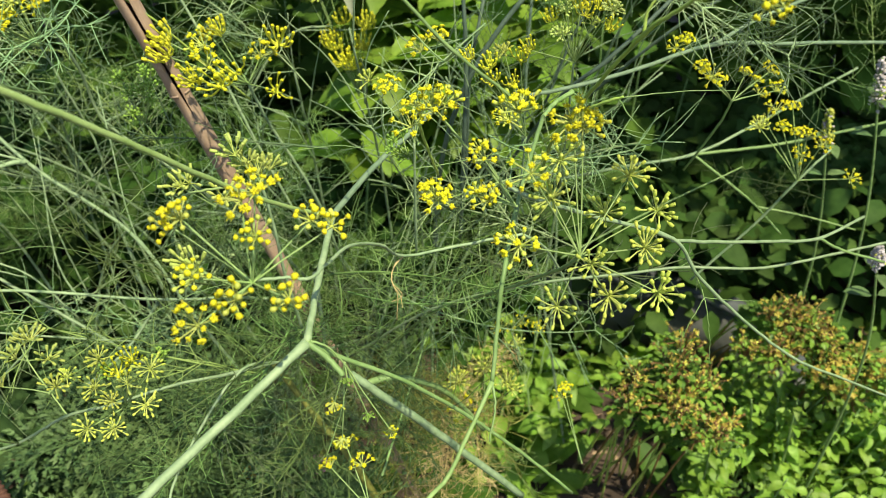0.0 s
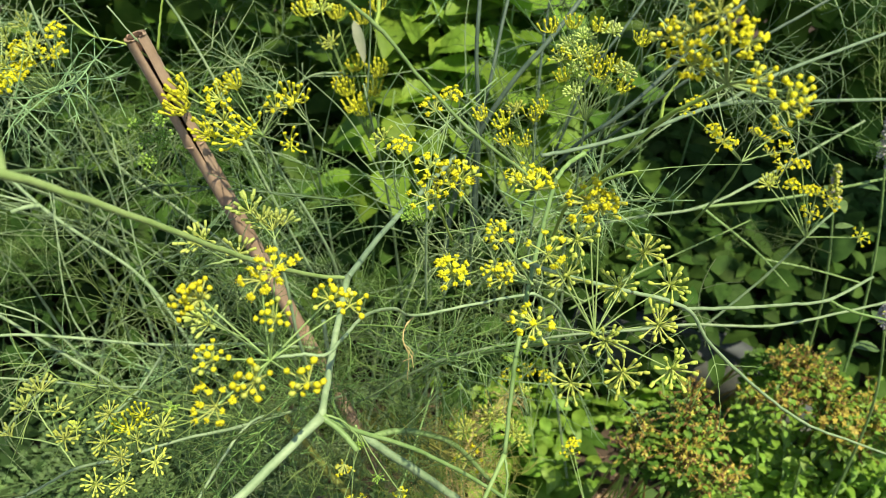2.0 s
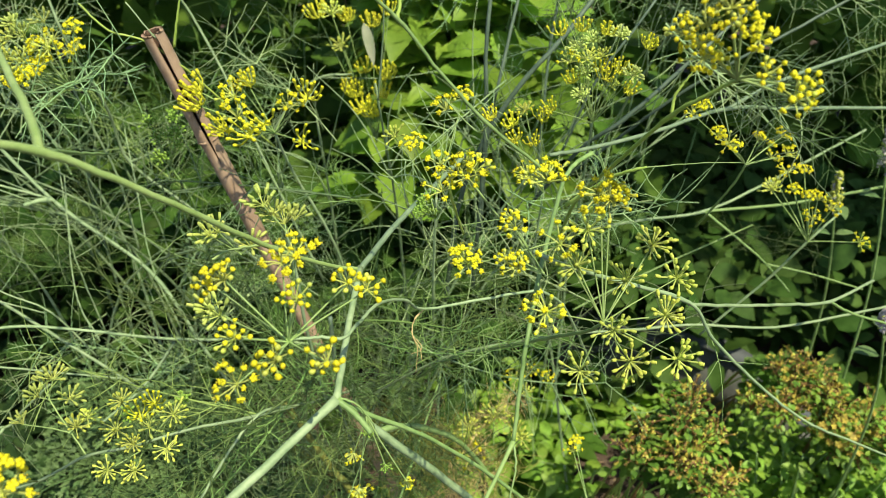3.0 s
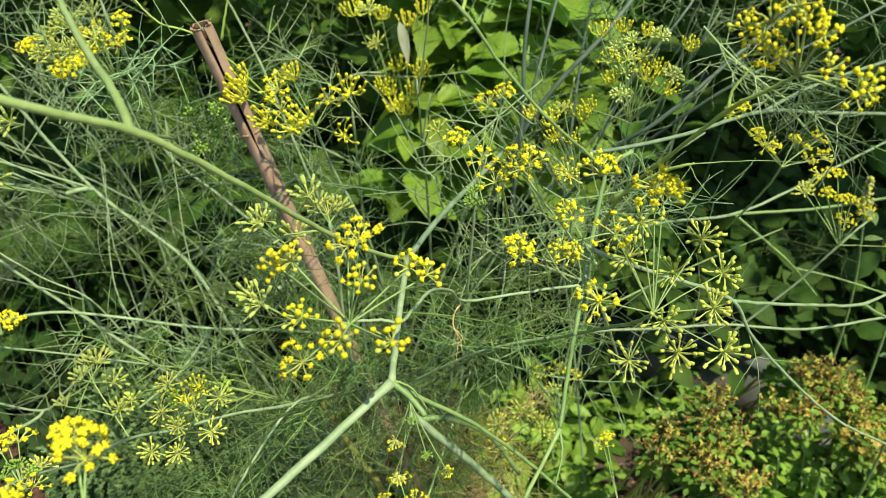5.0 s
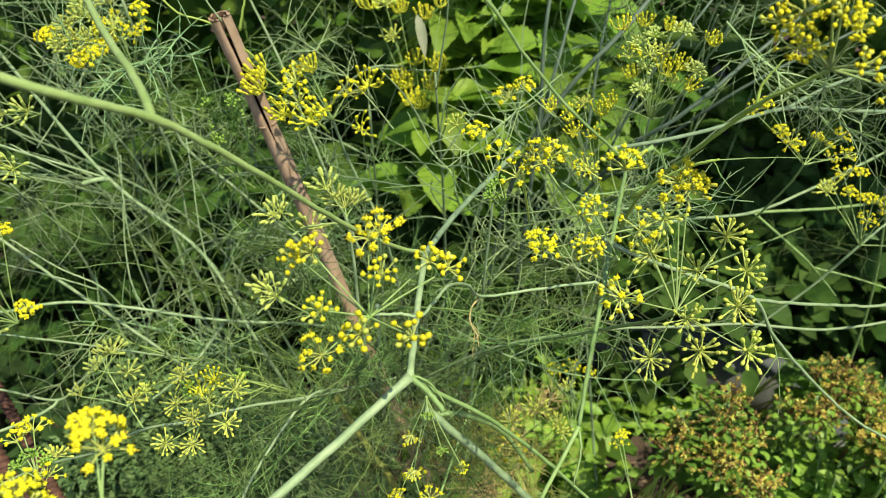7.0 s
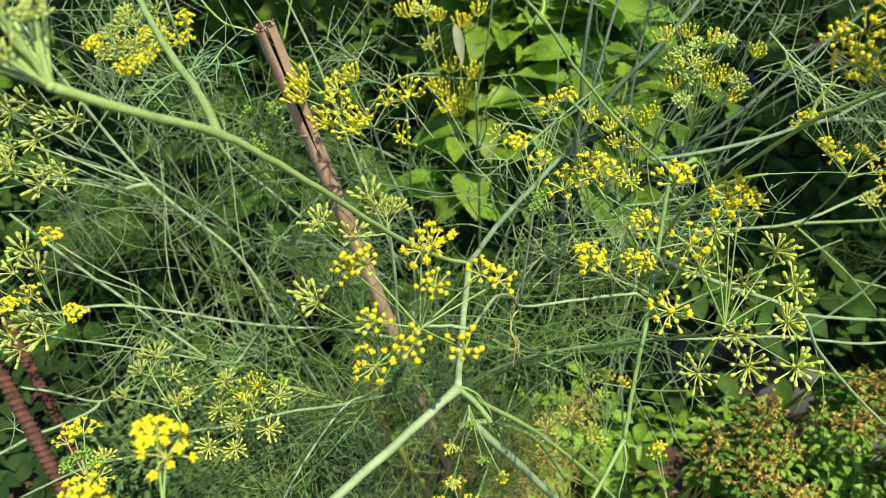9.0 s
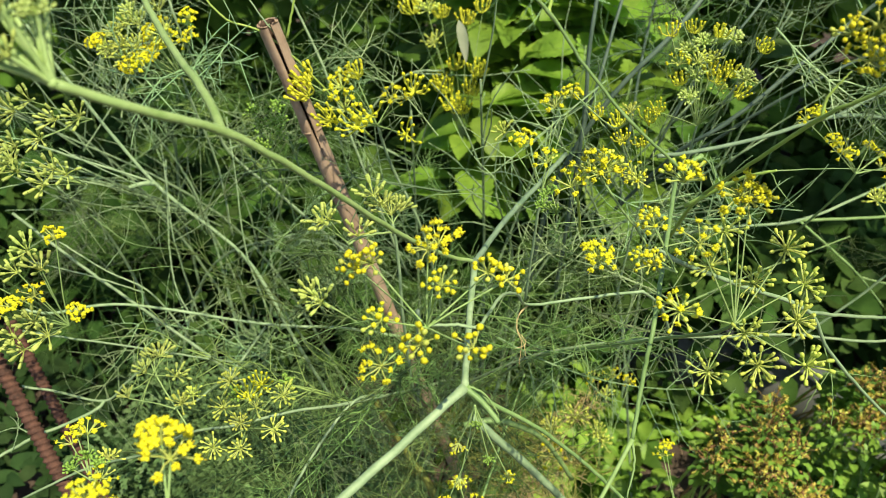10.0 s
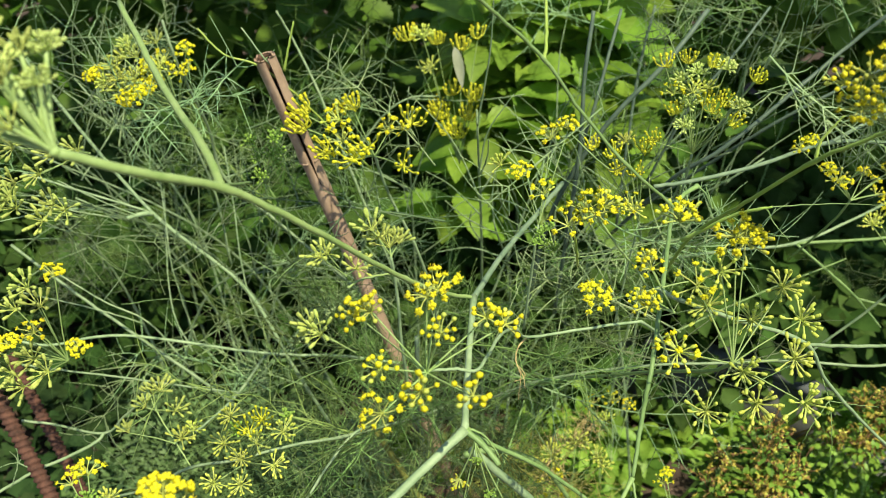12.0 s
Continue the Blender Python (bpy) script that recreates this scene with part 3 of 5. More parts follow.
LACY = [lacy_mesh(80 + i, M_LEAF_GREY) for i in range(3)]
rng = random.Random(55)
BED = [(-0.425, 0.729, 0.120), (-0.363, 0.740, 0.120), (-0.372, 0.681, 0.120), (-0.311, 0.691, 0.120), (-0.431, 0.671, 0.120), (-0.333, 0.654, 0.120), (-0.489, 0.749, 0.120), (-0.329, 0.709, 0.120), (-0.382, 0.694, 0.120), (-0.260, 0.695, 0.120)]
for i in range(18):
    x = -0.44 + 0.44 * ((i * 0.618) % 1)
    y = 0.50 + 0.34 * ((i * 0.371) % 1)
    base = Vector((x, y, 0)) if i < 8 else Vector((BED[i - 8][0], BED[i - 8][1], 0))
    plant = thing("wormwood", base, "lacy grey-green wormwood plant at the foot of the fennel", "plant", "wormwood at the foot of the fennel")
    for k in range(13):
        a = k * 2.4
        h = rng.uniform(0.02, 0.24)
        p = base + Vector((math.cos(a) * 0.02, math.sin(a) * 0.02, h))
        place(LACY[k % 3], "leaf", plant, p, (math.cos(a), math.sin(a), rng.uniform(0.2, 0.9)), rng.uniform(-0.4, 0.4), rng.uniform(0.8, 1.25))
    s = Shape()
    s.tube([base, base + Vector((0.01, 0, 0.13)), base + Vector((0, 0.01, 0.26))], [0.003, 0.002, 0.001], 6)
    part("stem", s, M_LEAF_GREY, plant)


PARSLEY = [lacy_mesh(90 + i, M_LEAF) for i in range(3)]
for i in range(12):
    x = 0.42 + 0.46 * ((i * 0.618) % 1)
    y = 0.58 + 0.30 * ((i * 0.371) % 1)
    base = Vector((x, y, 0))
    plant = thing("parsley", base, "bright green lacy-leaved herb under the shrub", "plant", "lacy herbs in the bed")
    for k in range(12):
        a = k * 2.4
        h = rng.uniform(0.01, 0.10)
        p = base + Vector((math.cos(a) * 0.015, math.sin(a) * 0.015, h))
        place(PARSLEY[k % 3], "leaf", plant, p, (math.cos(a), math.sin(a), rng.uniform(0.3, 1.2)), rng.uniform(-0.4, 0.4), rng.uniform(0.7, 1.1))
    s = Shape()
    s.tube([base, base + Vector((0.005, 0, 0.06)), base + Vector((0, 0.005, 0.11))], [0.003, 0.002, 0.001], 6)
    part("stem", s, M_STEM_LIME, plant)


for i in range(40):
    x = 0.36 + 0.44 * ((i * 0.618) % 1)
    y = 0.64 + 0.30 * ((i * 0.371) % 1)
    leafy_plant("leafy_weed", (x, y, -0.005), rng.uniform(0.09, 0.17), 7, OVAL, rng.uniform(0.45, 0.65), 730 + i, "leafy green weed with small oval leaves in the bed", (rng.uniform(-0.03, 0.03), rng.uniform(-0.04, 0.02)), "leafy weeds under the shrub")


for i in range(44):
    x = 0.34 + 0.50 * ((i * 0.618) % 1)
    y = 0.56 + 0.30 * ((i * 0.414) % 1)
    leafy_plant("leafy_weed", (x, y, -0.005), rng.uniform(0.14, 0.25), 9, OVAL, rng.uniform(0.40, 0.60), 780 + i, "leafy green weed with small oval leaves in the bed", (rng.uniform(-0.04, 0.04), rng.uniform(-0.05, 0.02)), "leafy weeds under the shrub")


for i in range(30):
    x = 0.42 + 0.24 * ((i * 0.618) % 1)
    y = 0.70 + 0.12 * ((i * 0.293) % 1)
    leafy_plant("leafy_weed", (x, y, -0.005), rng.uniform(0.20, 0.29), 10, OVAL, rng.uniform(0.42, 0.62), 830 + i, "leafy green weed with small oval leaves in the bed", (rng.uniform(-0.04, 0.04), rng.uniform(-0.05, 0.02)), "leafy weeds under the shrub")


# ---- shrub of St John's wort, mostly in brown seed capsules ----
def build_wort(base, tips, seed, label, fresh):
    """tips: where its flower-bearing stalks end."""
    rng = random.Random(seed)
    base = Vector(base)
    plant = thing("st_johns_wort", base, label, "shrub", "St John's wort shrubs")
    for tx, ty, tz in tips:
        tip = Vector((tx, ty, tz - 0.02))
        root = base + Vector((rng.uniform(-0.05, 0.05), rng.uniform(-0.05, 0.05), 0))
        line = curve([root, root.lerp(tip, 0.55) + Vector((0, 0, 0.05)), tip], 8)
        s = Shape()
        s.tube(line, [0.0018 - 0.001 * i / (len(line) - 1) for i in range(len(line))], 5)
        part("stem", s, M_BROWN if rng.random() < 0.4 else M_STEM_LIME, plant)
        s = Shape()
        for i in range(len(line) // 2, len(line) - 1):
            d = (line[i + 1] - line[i - 1]).normalized()
            for h in (0.0, 0.33, 0.66):
                p = line[i].lerp(line[i + 1], h)
                a0 = rng.uniform(0, 6.28)
                for k in range(4):
                    a = a0 + k * 1.57
                    side = d.orthogonal().normalized()
                    way = side * math.cos(a) + d.cross(side) * math.sin(a) + d * 0.5
                    ln = rng.uniform(0.008, 0.015)
                    s.blade(p, way, d + Vector((0, 0, 0.5)), ln, ln * 0.45, rng, 0, 0, 0.2, 0.1, 3)
        for _ in range(20):
            d = Vector((rng.gauss(0, 1), rng.gauss(0, 1), rng.gauss(0, 0.6)))
            s.blade(tip + d * 0.014 - Vector((0, 0, 0.008)), d, (0, 0, 1), rng.uniform(0.008, 0.014), 0.006, rng, 0, 0, 0.2, 0.1, 3)
        part("foliage", s, M_LEAF_LIGHT if rng.random() < 0.6 else M_LEAF, plant)
        s = Shape()
        for k in range(rng.randrange(12, 20)):
            d = Vector((rng.gauss(0, 1), rng.gauss(0, 1), rng.gauss(0.5, 0.8)))
            p = tip + d * 0.0112
            s.tube([tip - Vector((0, 0, 0.018)), tip.lerp(p, 0.6), p], [0.0005, 0.0005, 0.0006], 3, 0, False)
            u = d.normalized()
            if rng.random() > fresh:
                s.ball(p, rng.uniform(0.0012, 0.0021), rng, rng.choice((0, 1)), 2, 5, 0.25, u, 1.6)
                for q in range(5):
                    s.blade(p, u + Vector((rng.gauss(0, 1), rng.gauss(0, 1), rng.gauss(0, 1))) * 0.8, u, rng.uniform(0.004, 0.007), 0.0024, rng, rng.choice((0, 1, 1, 1, 2)), 0, 0.3, 0.1, 2)
            else:
                side = u.orthogonal().normalized()
                for q in range(5):
                    a = q * 1.257
                    s.blade(p, side * math.cos(a) + u.cross(side) * math.sin(a) + u * 0.5, u, 0.0055, 0.0035, rng, 1, 0, 0.3, 0.1, 2)
        part("flower_head", s, [M_BROWN, M_ORANGE, M_POD], plant)


rng = random.Random(66)
WORT_NEAR = [(0.212, 0.618, 0.399), (0.224, 0.607, 0.384), (0.294, 0.687, 0.407), (0.291, 0.647, 0.403), (0.275, 0.641, 0.377), (0.297, 0.614, 0.391), (0.261, 0.604, 0.379), (0.293, 0.599, 0.371), (0.304, 0.573, 0.368), (0.333, 0.582, 0.344)]
WORT_FAR = [(0.433, 0.741, 0.391), (0.468, 0.738, 0.387), (0.487, 0.730, 0.375), (0.441, 0.726, 0.370), (0.396, 0.718, 0.361), (0.415, 0.709, 0.348), (0.448, 0.712, 0.352), (0.492, 0.717, 0.356), (0.470, 0.725, 0.369)]
WORT_FRESH = [(0.530, 0.696, 0.325), (0.502, 0.698, 0.330), (0.557, 0.709, 0.344), (0.507, 0.668, 0.323), (0.562, 0.672, 0.325)]


def strew(spots, n, by):
    return [tuple(c + rng.gauss(0, by) for c in q) for q in spots for _ in range(n)]


build_wort((0.27, 0.76, 0), strew(WORT_NEAR, 2, 0.009), 7, "shrub with orange-brown seed capsules over small green leaves", 0.02)
build_wort((0.50, 0.97, 0), strew(WORT_FAR, 2, 0.013), 8, "shrub with gold-brown seed capsules over small green leaves", 0.03)
build_wort((0.60, 0.84, 0), strew(WORT_FRESH, 3, 0.016), 9, "shrub with bright yellow flowers over small green leaves", 0.7)


# ---- garden edging ----
def build_edging():
    line = curve([(0.195, 1.104, 0.160), (0.309, 1.075, 0.165), (0.420, 1.049, 0.165), (0.485, 1.007, 0.165), (0.530, 0.945, 0.165), (0.568, 0.850, 0.160)], 6)
    rows = []
    for i, p in enumerate(line):
        d = line[min(i + 1, len(line) - 1)] - line[max(i - 1, 0)]
        o = Vector((-d.y, d.x, 0)).normalized()
        rows.append((p, o))
    edging = thing("garden_edging", (line[0].x, line[0].y, 0), "curved blue-grey stone edging of the flower bed", "edging")
    for name, ring in (("panel", ((-0.012, None), (-0.012, -0.012), (0.012, -0.012), (0.012, None))), ("rim", ((-0.017, -0.012), (-0.015, 0.0), (0.015, 0.003), (0.017, -0.012)))):
        s = Shape()
        for p, o in rows:
            for q, z in ring:
                s.v.append(Vector((p.x + o.x * q, p.y + o.y * q, -0.02 if z is None else p.z + z)))
        for i in range(len(rows) - 1):
            for k in range(4):
                a, b = i * 4 + k, i * 4 + (k + 1) % 4
                s.f.append((a, b, b + 4, a + 4))
                s.s.append(0)
        for e in (0, (len(rows) - 1) * 4):
            s.f.append(tuple(e + k for k in range(4)))
            s.s.append(0)
        part(name, s, M_EDGING if name == "rim" else M_EDGING_FACE, edging)


build_edging()


# ---- split bamboo cane and rusty bar ----
def build_cane(top, foot, facing):
    top, foot = Vector(top), Vector(foot)
    d = (foot - top).normalized()
    f = Vector(facing) - top
    f = (f - d * f.dot(d)).normalized()
    g = d.cross(f)
    length = (foot - top).length
    rng = random.Random(3)
    cane = thing("bamboo_cane", foot, "weathered brown bamboo cane, split lengthwise, stuck in the soil", "garden cane")
    s = Shape()
    m, rows = 16, 60
    for i in range(rows + 1):
        u = i / rows
        z = length * u ** 1.6
        for layer, r0 in ((0, 0.0090), (1, 0.0064)):
            for k in range(m):
                gap = 0.18 * (1.0 - 0.55 * min(1, z / 0.30)) + 0.06 * noise.noise((z * 40, 0, 0))
                if z > 0.105:
                    gap = max(0.0, gap * (1 - (z - 0.105) * 40))
                a = gap + (2 * math.pi - 2 * gap) * k / (m - 1)
                bulge = 0.0022 * math.exp(-((z - 0.102) / 0.004) ** 2) + 0.0016 * math.exp(-((z - 0.34) / 0.004) ** 2) - 0.0006 * math.exp(-((z - 0.111) / 0.003) ** 2)
                r = r0 * (1 - 0.22 * min(1, z / 0.3)) + (bulge if not layer else 0) + 0.0004 * noise.noise((a * 3, z * 25, layer))
                start = (0.006 * noise.noise((a * 1.7, 3, 1)) + 0.003) if i == 0 else 0
                s.v.append(top + d * (z + start) + (f * math.cos(a) + g * math.sin(a)) * r)
    w = 2 * m
    for i in range(rows):
        for k in range(m - 1):
            a = i * w + k
            s.f += [(a, a + 1, a + w + 1, a + w), (a + m, a + m + w, a + m + w + 1, a + m + 1)]
            s.s += [0, 1]
        for k in (0, m - 1):
            a = i * w + k
            s.f.append((a, a + w, a + w + m, a + m))
            s.s.append(0)
    for k in range(m - 1):
        s.f.append((k, k + m, k + m + 1, k + 1))
        s.s.append(0)
    part("cane", s, [M_CANE, M_CANE_IN], cane)
    for z, r in ((0.102, 0.0088), (0.34, 0.0074)):
        s = Shape()
        ring = [top + d * z + (f * math.cos(a) + g * math.sin(a)) * r for a in (0.3 + (2 * math.pi - 0.6) * k / 20 for k in range(21))]
        s.tube(ring, [0.0011] * 21, 6)
        part("node", s, M_CANE, cane)


build_cane((-0.2488, 0.6015, 0.8440), (0.0140, 0.6620, -0.02), (-0.05, 0.0, 1.07))


def build_bar(top, foot, r=0.0044):
    top, foot = Vector(top), Vector(foot)
    d = (foot - top).normalized()
    f = d.orthogonal().normalized()
    g = d.cross(f)
    length = (foot - top).length
    rows, m = int(length / 0.0008), 12
    s = Shape()
    for i in range(rows + 1):
        z = length * i / rows
        for k in range(m):
            a = 2 * math.pi * k / m
            rib = 0.0008 * (1 + math.cos(2 * math.pi * z / 0.0050 + a))
            s.v.append(top + d * z + (f * math.cos(a) + g * math.sin(a)) * (r + rib))
    for i in range(rows):
        for k in range(m):
            a, b = i * m + k, i * m + (k + 1) % m
            s.f.append((a, b, b + m, a + m))
            s.s.append(0)
    s.f.append(tuple(reversed(range(m))))
    s.s.append(0)
    tagged(part("reinforcing_bar", s, M_RUST, None), "rusty ribbed iron bar stuck in the soil as a plant stake", "stake")


build_bar((-0.4643, 0.4356, 0.7037), (0.0123, 0.0407, -0.0200))
build_bar((-0.5016, 0.5237, 0.5637), (-0.1128, 0.1943, -0.0200))


def build_twig(name, pts, r0, r1, material, label):
    s = Shape()
    line = curve(pts, 8)
    s.tube(line, [(r0 + (r1 - r0) * i / (len(line) - 1)) / 1000 for i in range(len(line))], 7)
    tagged(part(name, s, material, None), label, "stick")


build_twig("dry_stick", [(-0.16, 0.535, 0.50), (-0.118, 0.528, 0.415), (-0.085, 0.522, 0.35), (0.05, 0.5, -0.01)], 3.0, 4.5, M_THREAD_OLIVE, "dry olive-brown stick leaning in the bed")


# ---- mint in flower at the bed's edge ----
def mint(base, tip, spike, seed, pale):
    rng = random.Random(seed)
    base, tip = Vector(base), Vector(tip)
    plant = thing("mint", base, "flowering mint with grey-green leaves and pale flower spike", "plant", "flowering mint")
    line = curve([base, base.lerp(tip, 0.6) + Vector((0.02, 0, 0.03)), tip], 10)
    s = Shape()
    s.tube(line, [0.0022 - 0.0012 * i / (len(line) - 1) for i in range(len(line))], 6)
    part("stem", s, M_STEM, plant)
    s = Shape()
    d = (line[-1] - line[-2]).normalized()
    for i in range(170):
        t = rng.random()
        a = rng.uniform(0, 6.28)
        side = d.orthogonal().normalized()
        o = side * math.cos(a) + d.cross(side) * math.sin(a)
        w = 0.0075 * (1.1 - 0.8 * t)
        p = tip - d * (spike * (1 - t)) + o * w * rng.uniform(0.5, 1.1)
        s.ball(p, rng.uniform(0.0010, 0.0020), rng, 0 if rng.random() < pale else 1, 2, 4, 0.3, o, 1.4)
    part("flower_spike", s, [M_MINT, M_POD], plant, "pale flower spike")
    for i, t in enumerate((0.82, 0.92)):
        p = line[int(t * (len(line) - 1))]
        for k in (0, math.pi):
            a = i * 1.57 + k
            place(OVAL_GREY[i % 3], "leaf", plant, p, (math.cos(a), math.sin(a), 0.2), 0.0, rng.uniform(0.3, 0.45))


mint((0.50, 0.80, 0), (0.390, 0.711, 0.681), 0.055, 1, 0.25)
mint((0.56, 0.78, 0), (0.442, 0.741, 0.722), 0.06, 2, 0.95)
mint((0.54, 0.70, 0), (0.414, 0.588, 0.601), 0.03, 3, 0.9)


def build_flower(at, material, label, size):
    rng = random.Random(9)
    at = Vector(at)
    plant = thing("garden_flower", (at.x, at.y, 0), label, "flower")
    s = Shape()
    s.tube(curve([(at.x, at.y, 0), at], 5), [0.0015] * 6, 5)
    part("stem", s, M_STEM, plant)
    for k in range(8):
        s = Shape()
        a = k * 0.785
        s.blade(at, (math.cos(a), math.sin(a), 0.5), (0, 0, 1), size, size * 0.65, rng, 0, 0, 0.3, 0.1, 5)
        part("petal", s, material, plant)


build_flower((-0.172, 0.705, 0.11), M_PURPLE, "small purple flower low in the bed", 0.024)
build_flower((-0.268, 0.701, 0.100), M_MARIGOLD, "small orange flower low in the bed", 0.016)
for i, (x, y, z) in enumerate([(-0.291, 0.785, 0.050), (-0.252, 0.713, 0.050), (-0.222, 0.797, 0.050), (-0.186, 0.786, 0.050), (-0.177, 0.714, 0.050), (-0.292, 0.703, 0.050), (-0.230, 0.733, 0.050)]):
    rosette((x, y), 8, OVAL, 0.85, 760 + i, "fresh green oval-leaved weed growing from the soil")


# ---- unseen tree, added so that its limbs shade the far side of the bed ----
def build_shade_tree():
    rng = random.Random(77)
    base = Vector((2.1, 0.75, -0.03))
    tree = thing("unseen_shade_tree", base, "unseen tree added so that its leafy limbs shade the bed", "tree")
    fork = base + Vector((-0.1, 0.02, 1.25))
    s = Shape()
    s.tube(curve([base, base + Vector((0.02, 0, 0.5)), fork, fork + Vector((-0.05, 0.05, 0.5))], 6), [0.075 - 0.0022 * i for i in range(19)], 10)
    part("trunk", s, M_CANE, tree)
    crown = Shape()
    # limb ends are set where their shade falls on the greenery behind
    ends = [(rng.uniform(0.85, 1.30), 0.46 + 0.62 * i / 8, rng.uniform(1.62, 2.0)) for i in range(9)]
    ends += [(-0.62 + 0.10 * i, 0.72 + 0.62 * ((i * 0.618) % 1), rng.uniform(1.75, 2.0)) for i in range(5)]
    for i, end in enumerate(ends):
        end = Vector(end)
        line = curve([fork + Vector((0, 0, 0.03 * i - 0.1)), fork.lerp(end, 0.5) + Vector((0, 0, 0.12)), end], 7)
        s = Shape()
        s.tube(line, [0.03 - 0.0017 * k for k in range(len(line))], 7)
        part("limb", s, M_CANE, tree)
        for _ in range(200 if i < 9 else 130):
            q = line[rng.randrange(4, len(line)) if i < 9 else len(line) - 1 - rng.randrange(3)] + Vector((rng.gauss(0, 0.2), rng.gauss(0, 0.13), rng.gauss(0, 0.1)))
            if q.y < 0.42 or q.z < 1.42:
                continue
            crown.blade(q, (rng.uniform(-1, 1), rng.uniform(-1, 1), rng.uniform(-0.8, 0.3)), (rng.uniform(-0.4, 0.4), rng.uniform(-0.4, 0.4), 1), rng.uniform(0.06, 0.1), 0.045, rng, 0, 0, 0.25, 0.12, 4)
    part("crown", crown, M_HEDGE, tree)


build_shade_tree()


# ---- the fennel ----
fennel = thing("fennel_plant", (-0.21, 0.09, 0), "tall forked fennel with open yellow and faded green umbels", "fennel", "fennel plants")
fennel_left = thing("fennel_plant", (-0.38, 0.95, 0), "dense fennel thicket with grey-green feathery leaves", "fennel", "fennel plants")
fennel_back = thing("fennel_plant", (0.0, 0.90, 0), "fennel with small late umbels, shade put into its glaucous stalks", "fennel", "fennel plants")
# the forked stalk that leans across the bed
stem(fennel, [(-0.2600, 0.0500, 0.0000), (-0.2500, 0.0600, 0.3500), (-0.1950, 0.1416, 0.7234), (-0.1580, 0.1708, 0.7465), (-0.1197, 0.2047, 0.7677), (-0.0933, 0.2340, 0.7773), (-0.0633, 0.2667, 0.7900)], 2.4, 2.4, M_STEM_BLUE, nodes=(1.0,))
stem(fennel, [(-0.0633, 0.2664, 0.7895), (-0.0643, 0.3107, 0.7863), (-0.0646, 0.3858, 0.7797)], 1.9, 2.1, M_STEM_BLUE, nodes=(0, 1.0))
stem(fennel, [(-0.0645, 0.3854, 0.7791), (-0.0481, 0.4421, 0.7724), (-0.0245, 0.5092, 0.7628), (0.0024, 0.5868, 0.7506)], 2.0, 2.2, M_STEM_GREY)
stem(fennel, [(-0.0633, 0.2667, 0.7900), (-0.0537, 0.2612, 0.7854), (-0.0456, 0.2542, 0.7807)], 1.8, 1.5, M_STEM, nodes=(0,))
stem(fennel, [(-0.0634, 0.2674, 0.7909), (-0.0542, 0.2677, 0.7860), (-0.0472, 0.2669, 0.7761), (-0.0450, 0.2681, 0.7690)], 0.8, 0.3, M_STEM)
stem(fennel, [(-0.0633, 0.2675, 0.7893), (-0.0498, 0.2720, 0.7748), (-0.0209, 0.2936, 0.7354), (0.0149, 0.3166, 0.6808), (0.0535, 0.3359, 0.6209), (0.0984, 0.3502, 0.5538)], 1.4, 1.2, M_STEM)
# upright stalk with its bent top and grey side branches
stem(fennel, [(-0.1000, 0.1400, 0.0000), (-0.0700, 0.1600, 0.3500), (-0.0192, 0.2166, 0.6789), (0.0051, 0.2485, 0.7147), (0.0266, 0.2802, 0.7486)], 1.4, 1.2, M_STEM, nodes=(1.0,))
stem(fennel, [(0.0267, 0.2799, 0.7481), (0.0295, 0.2988, 0.7764), (0.0329, 0.3152, 0.7994), (0.0459, 0.3756, 0.8064), (0.0694, 0.4796, 0.7953)], 1.2, 1.6, M_STEM)
stem(fennel, [(0.0691, 0.4791, 0.7946), (0.0815, 0.5067, 0.7918), (0.0952, 0.5237, 0.7913)], 1.6, 1.9, M_STEM, nodes=(1.0,))
stem(fennel, [(0.0266, 0.2802, 0.7486), (0.0282, 0.2708, 0.7405), (0.0252, 0.2582, 0.7279)], 0.9, 0.5, M_STEM)
stem(fennel, [(0.0952, 0.5237, 0.7913), (0.1014, 0.5170, 0.7886), (0.1051, 0.5066, 0.7825), (0.1011, 0.5202, 0.7931)], 1.0, 0.5, M_STEM)
stem(fennel, [(0.0646, 0.5274, 0.7867), (0.0986, 0.5404, 0.7871), (0.1564, 0.5725, 0.7881), (0.2318, 0.6355, 0.7803), (0.3053, 0.6744, 0.7646), (0.3727, 0.7135, 0.7493), (0.4715, 0.7713, 0.7252)], 1.7, 1.9, M_STEM_GREY, nodes=(0.5,))
stem(fennel, [(0.2318, 0.6355, 0.7803), (0.2791, 0.6682, 0.7909), (0.3538, 0.7120, 0.7994), (0.4364, 0.7653, 0.8037)], 1.8, 1.6, M_STEM_GREY)
# arched arm that bears the open yellow umbel
stem(fennel, [(-0.0815, 0.2630, 0.8313), (-0.0689, 0.2691, 0.8278), (-0.0600, 0.2730, 0.8239), (-0.0547, 0.2913, 0.8175), (-0.0486, 0.3227, 0.8036), (-0.0425, 0.3555, 0.7807), (-0.0354, 0.3863, 0.7551), (-0.0245, 0.4245, 0.7170), (0.0129, 0.4428, 0.7118), (0.0518, 0.4594, 0.7084), (0.0656, 0.4669, 0.7015), (0.0910, 0.4976, 0.6578), (0.1400, 0.5754, 0.5247)], 0.8, 1.3, M_STEM_BLUE, nodes=(0.5, 0.8))
stem(fennel, [(-0.0249, 0.4265, 0.7154), (-0.0314, 0.4183, 0.7127), (-0.0325, 0.4086, 0.7077), (-0.0287, 0.4031, 0.6997), (-0.0292, 0.3934, 0.6861)], 0.5, 0.2, M_DRY, name="dry_sheath")
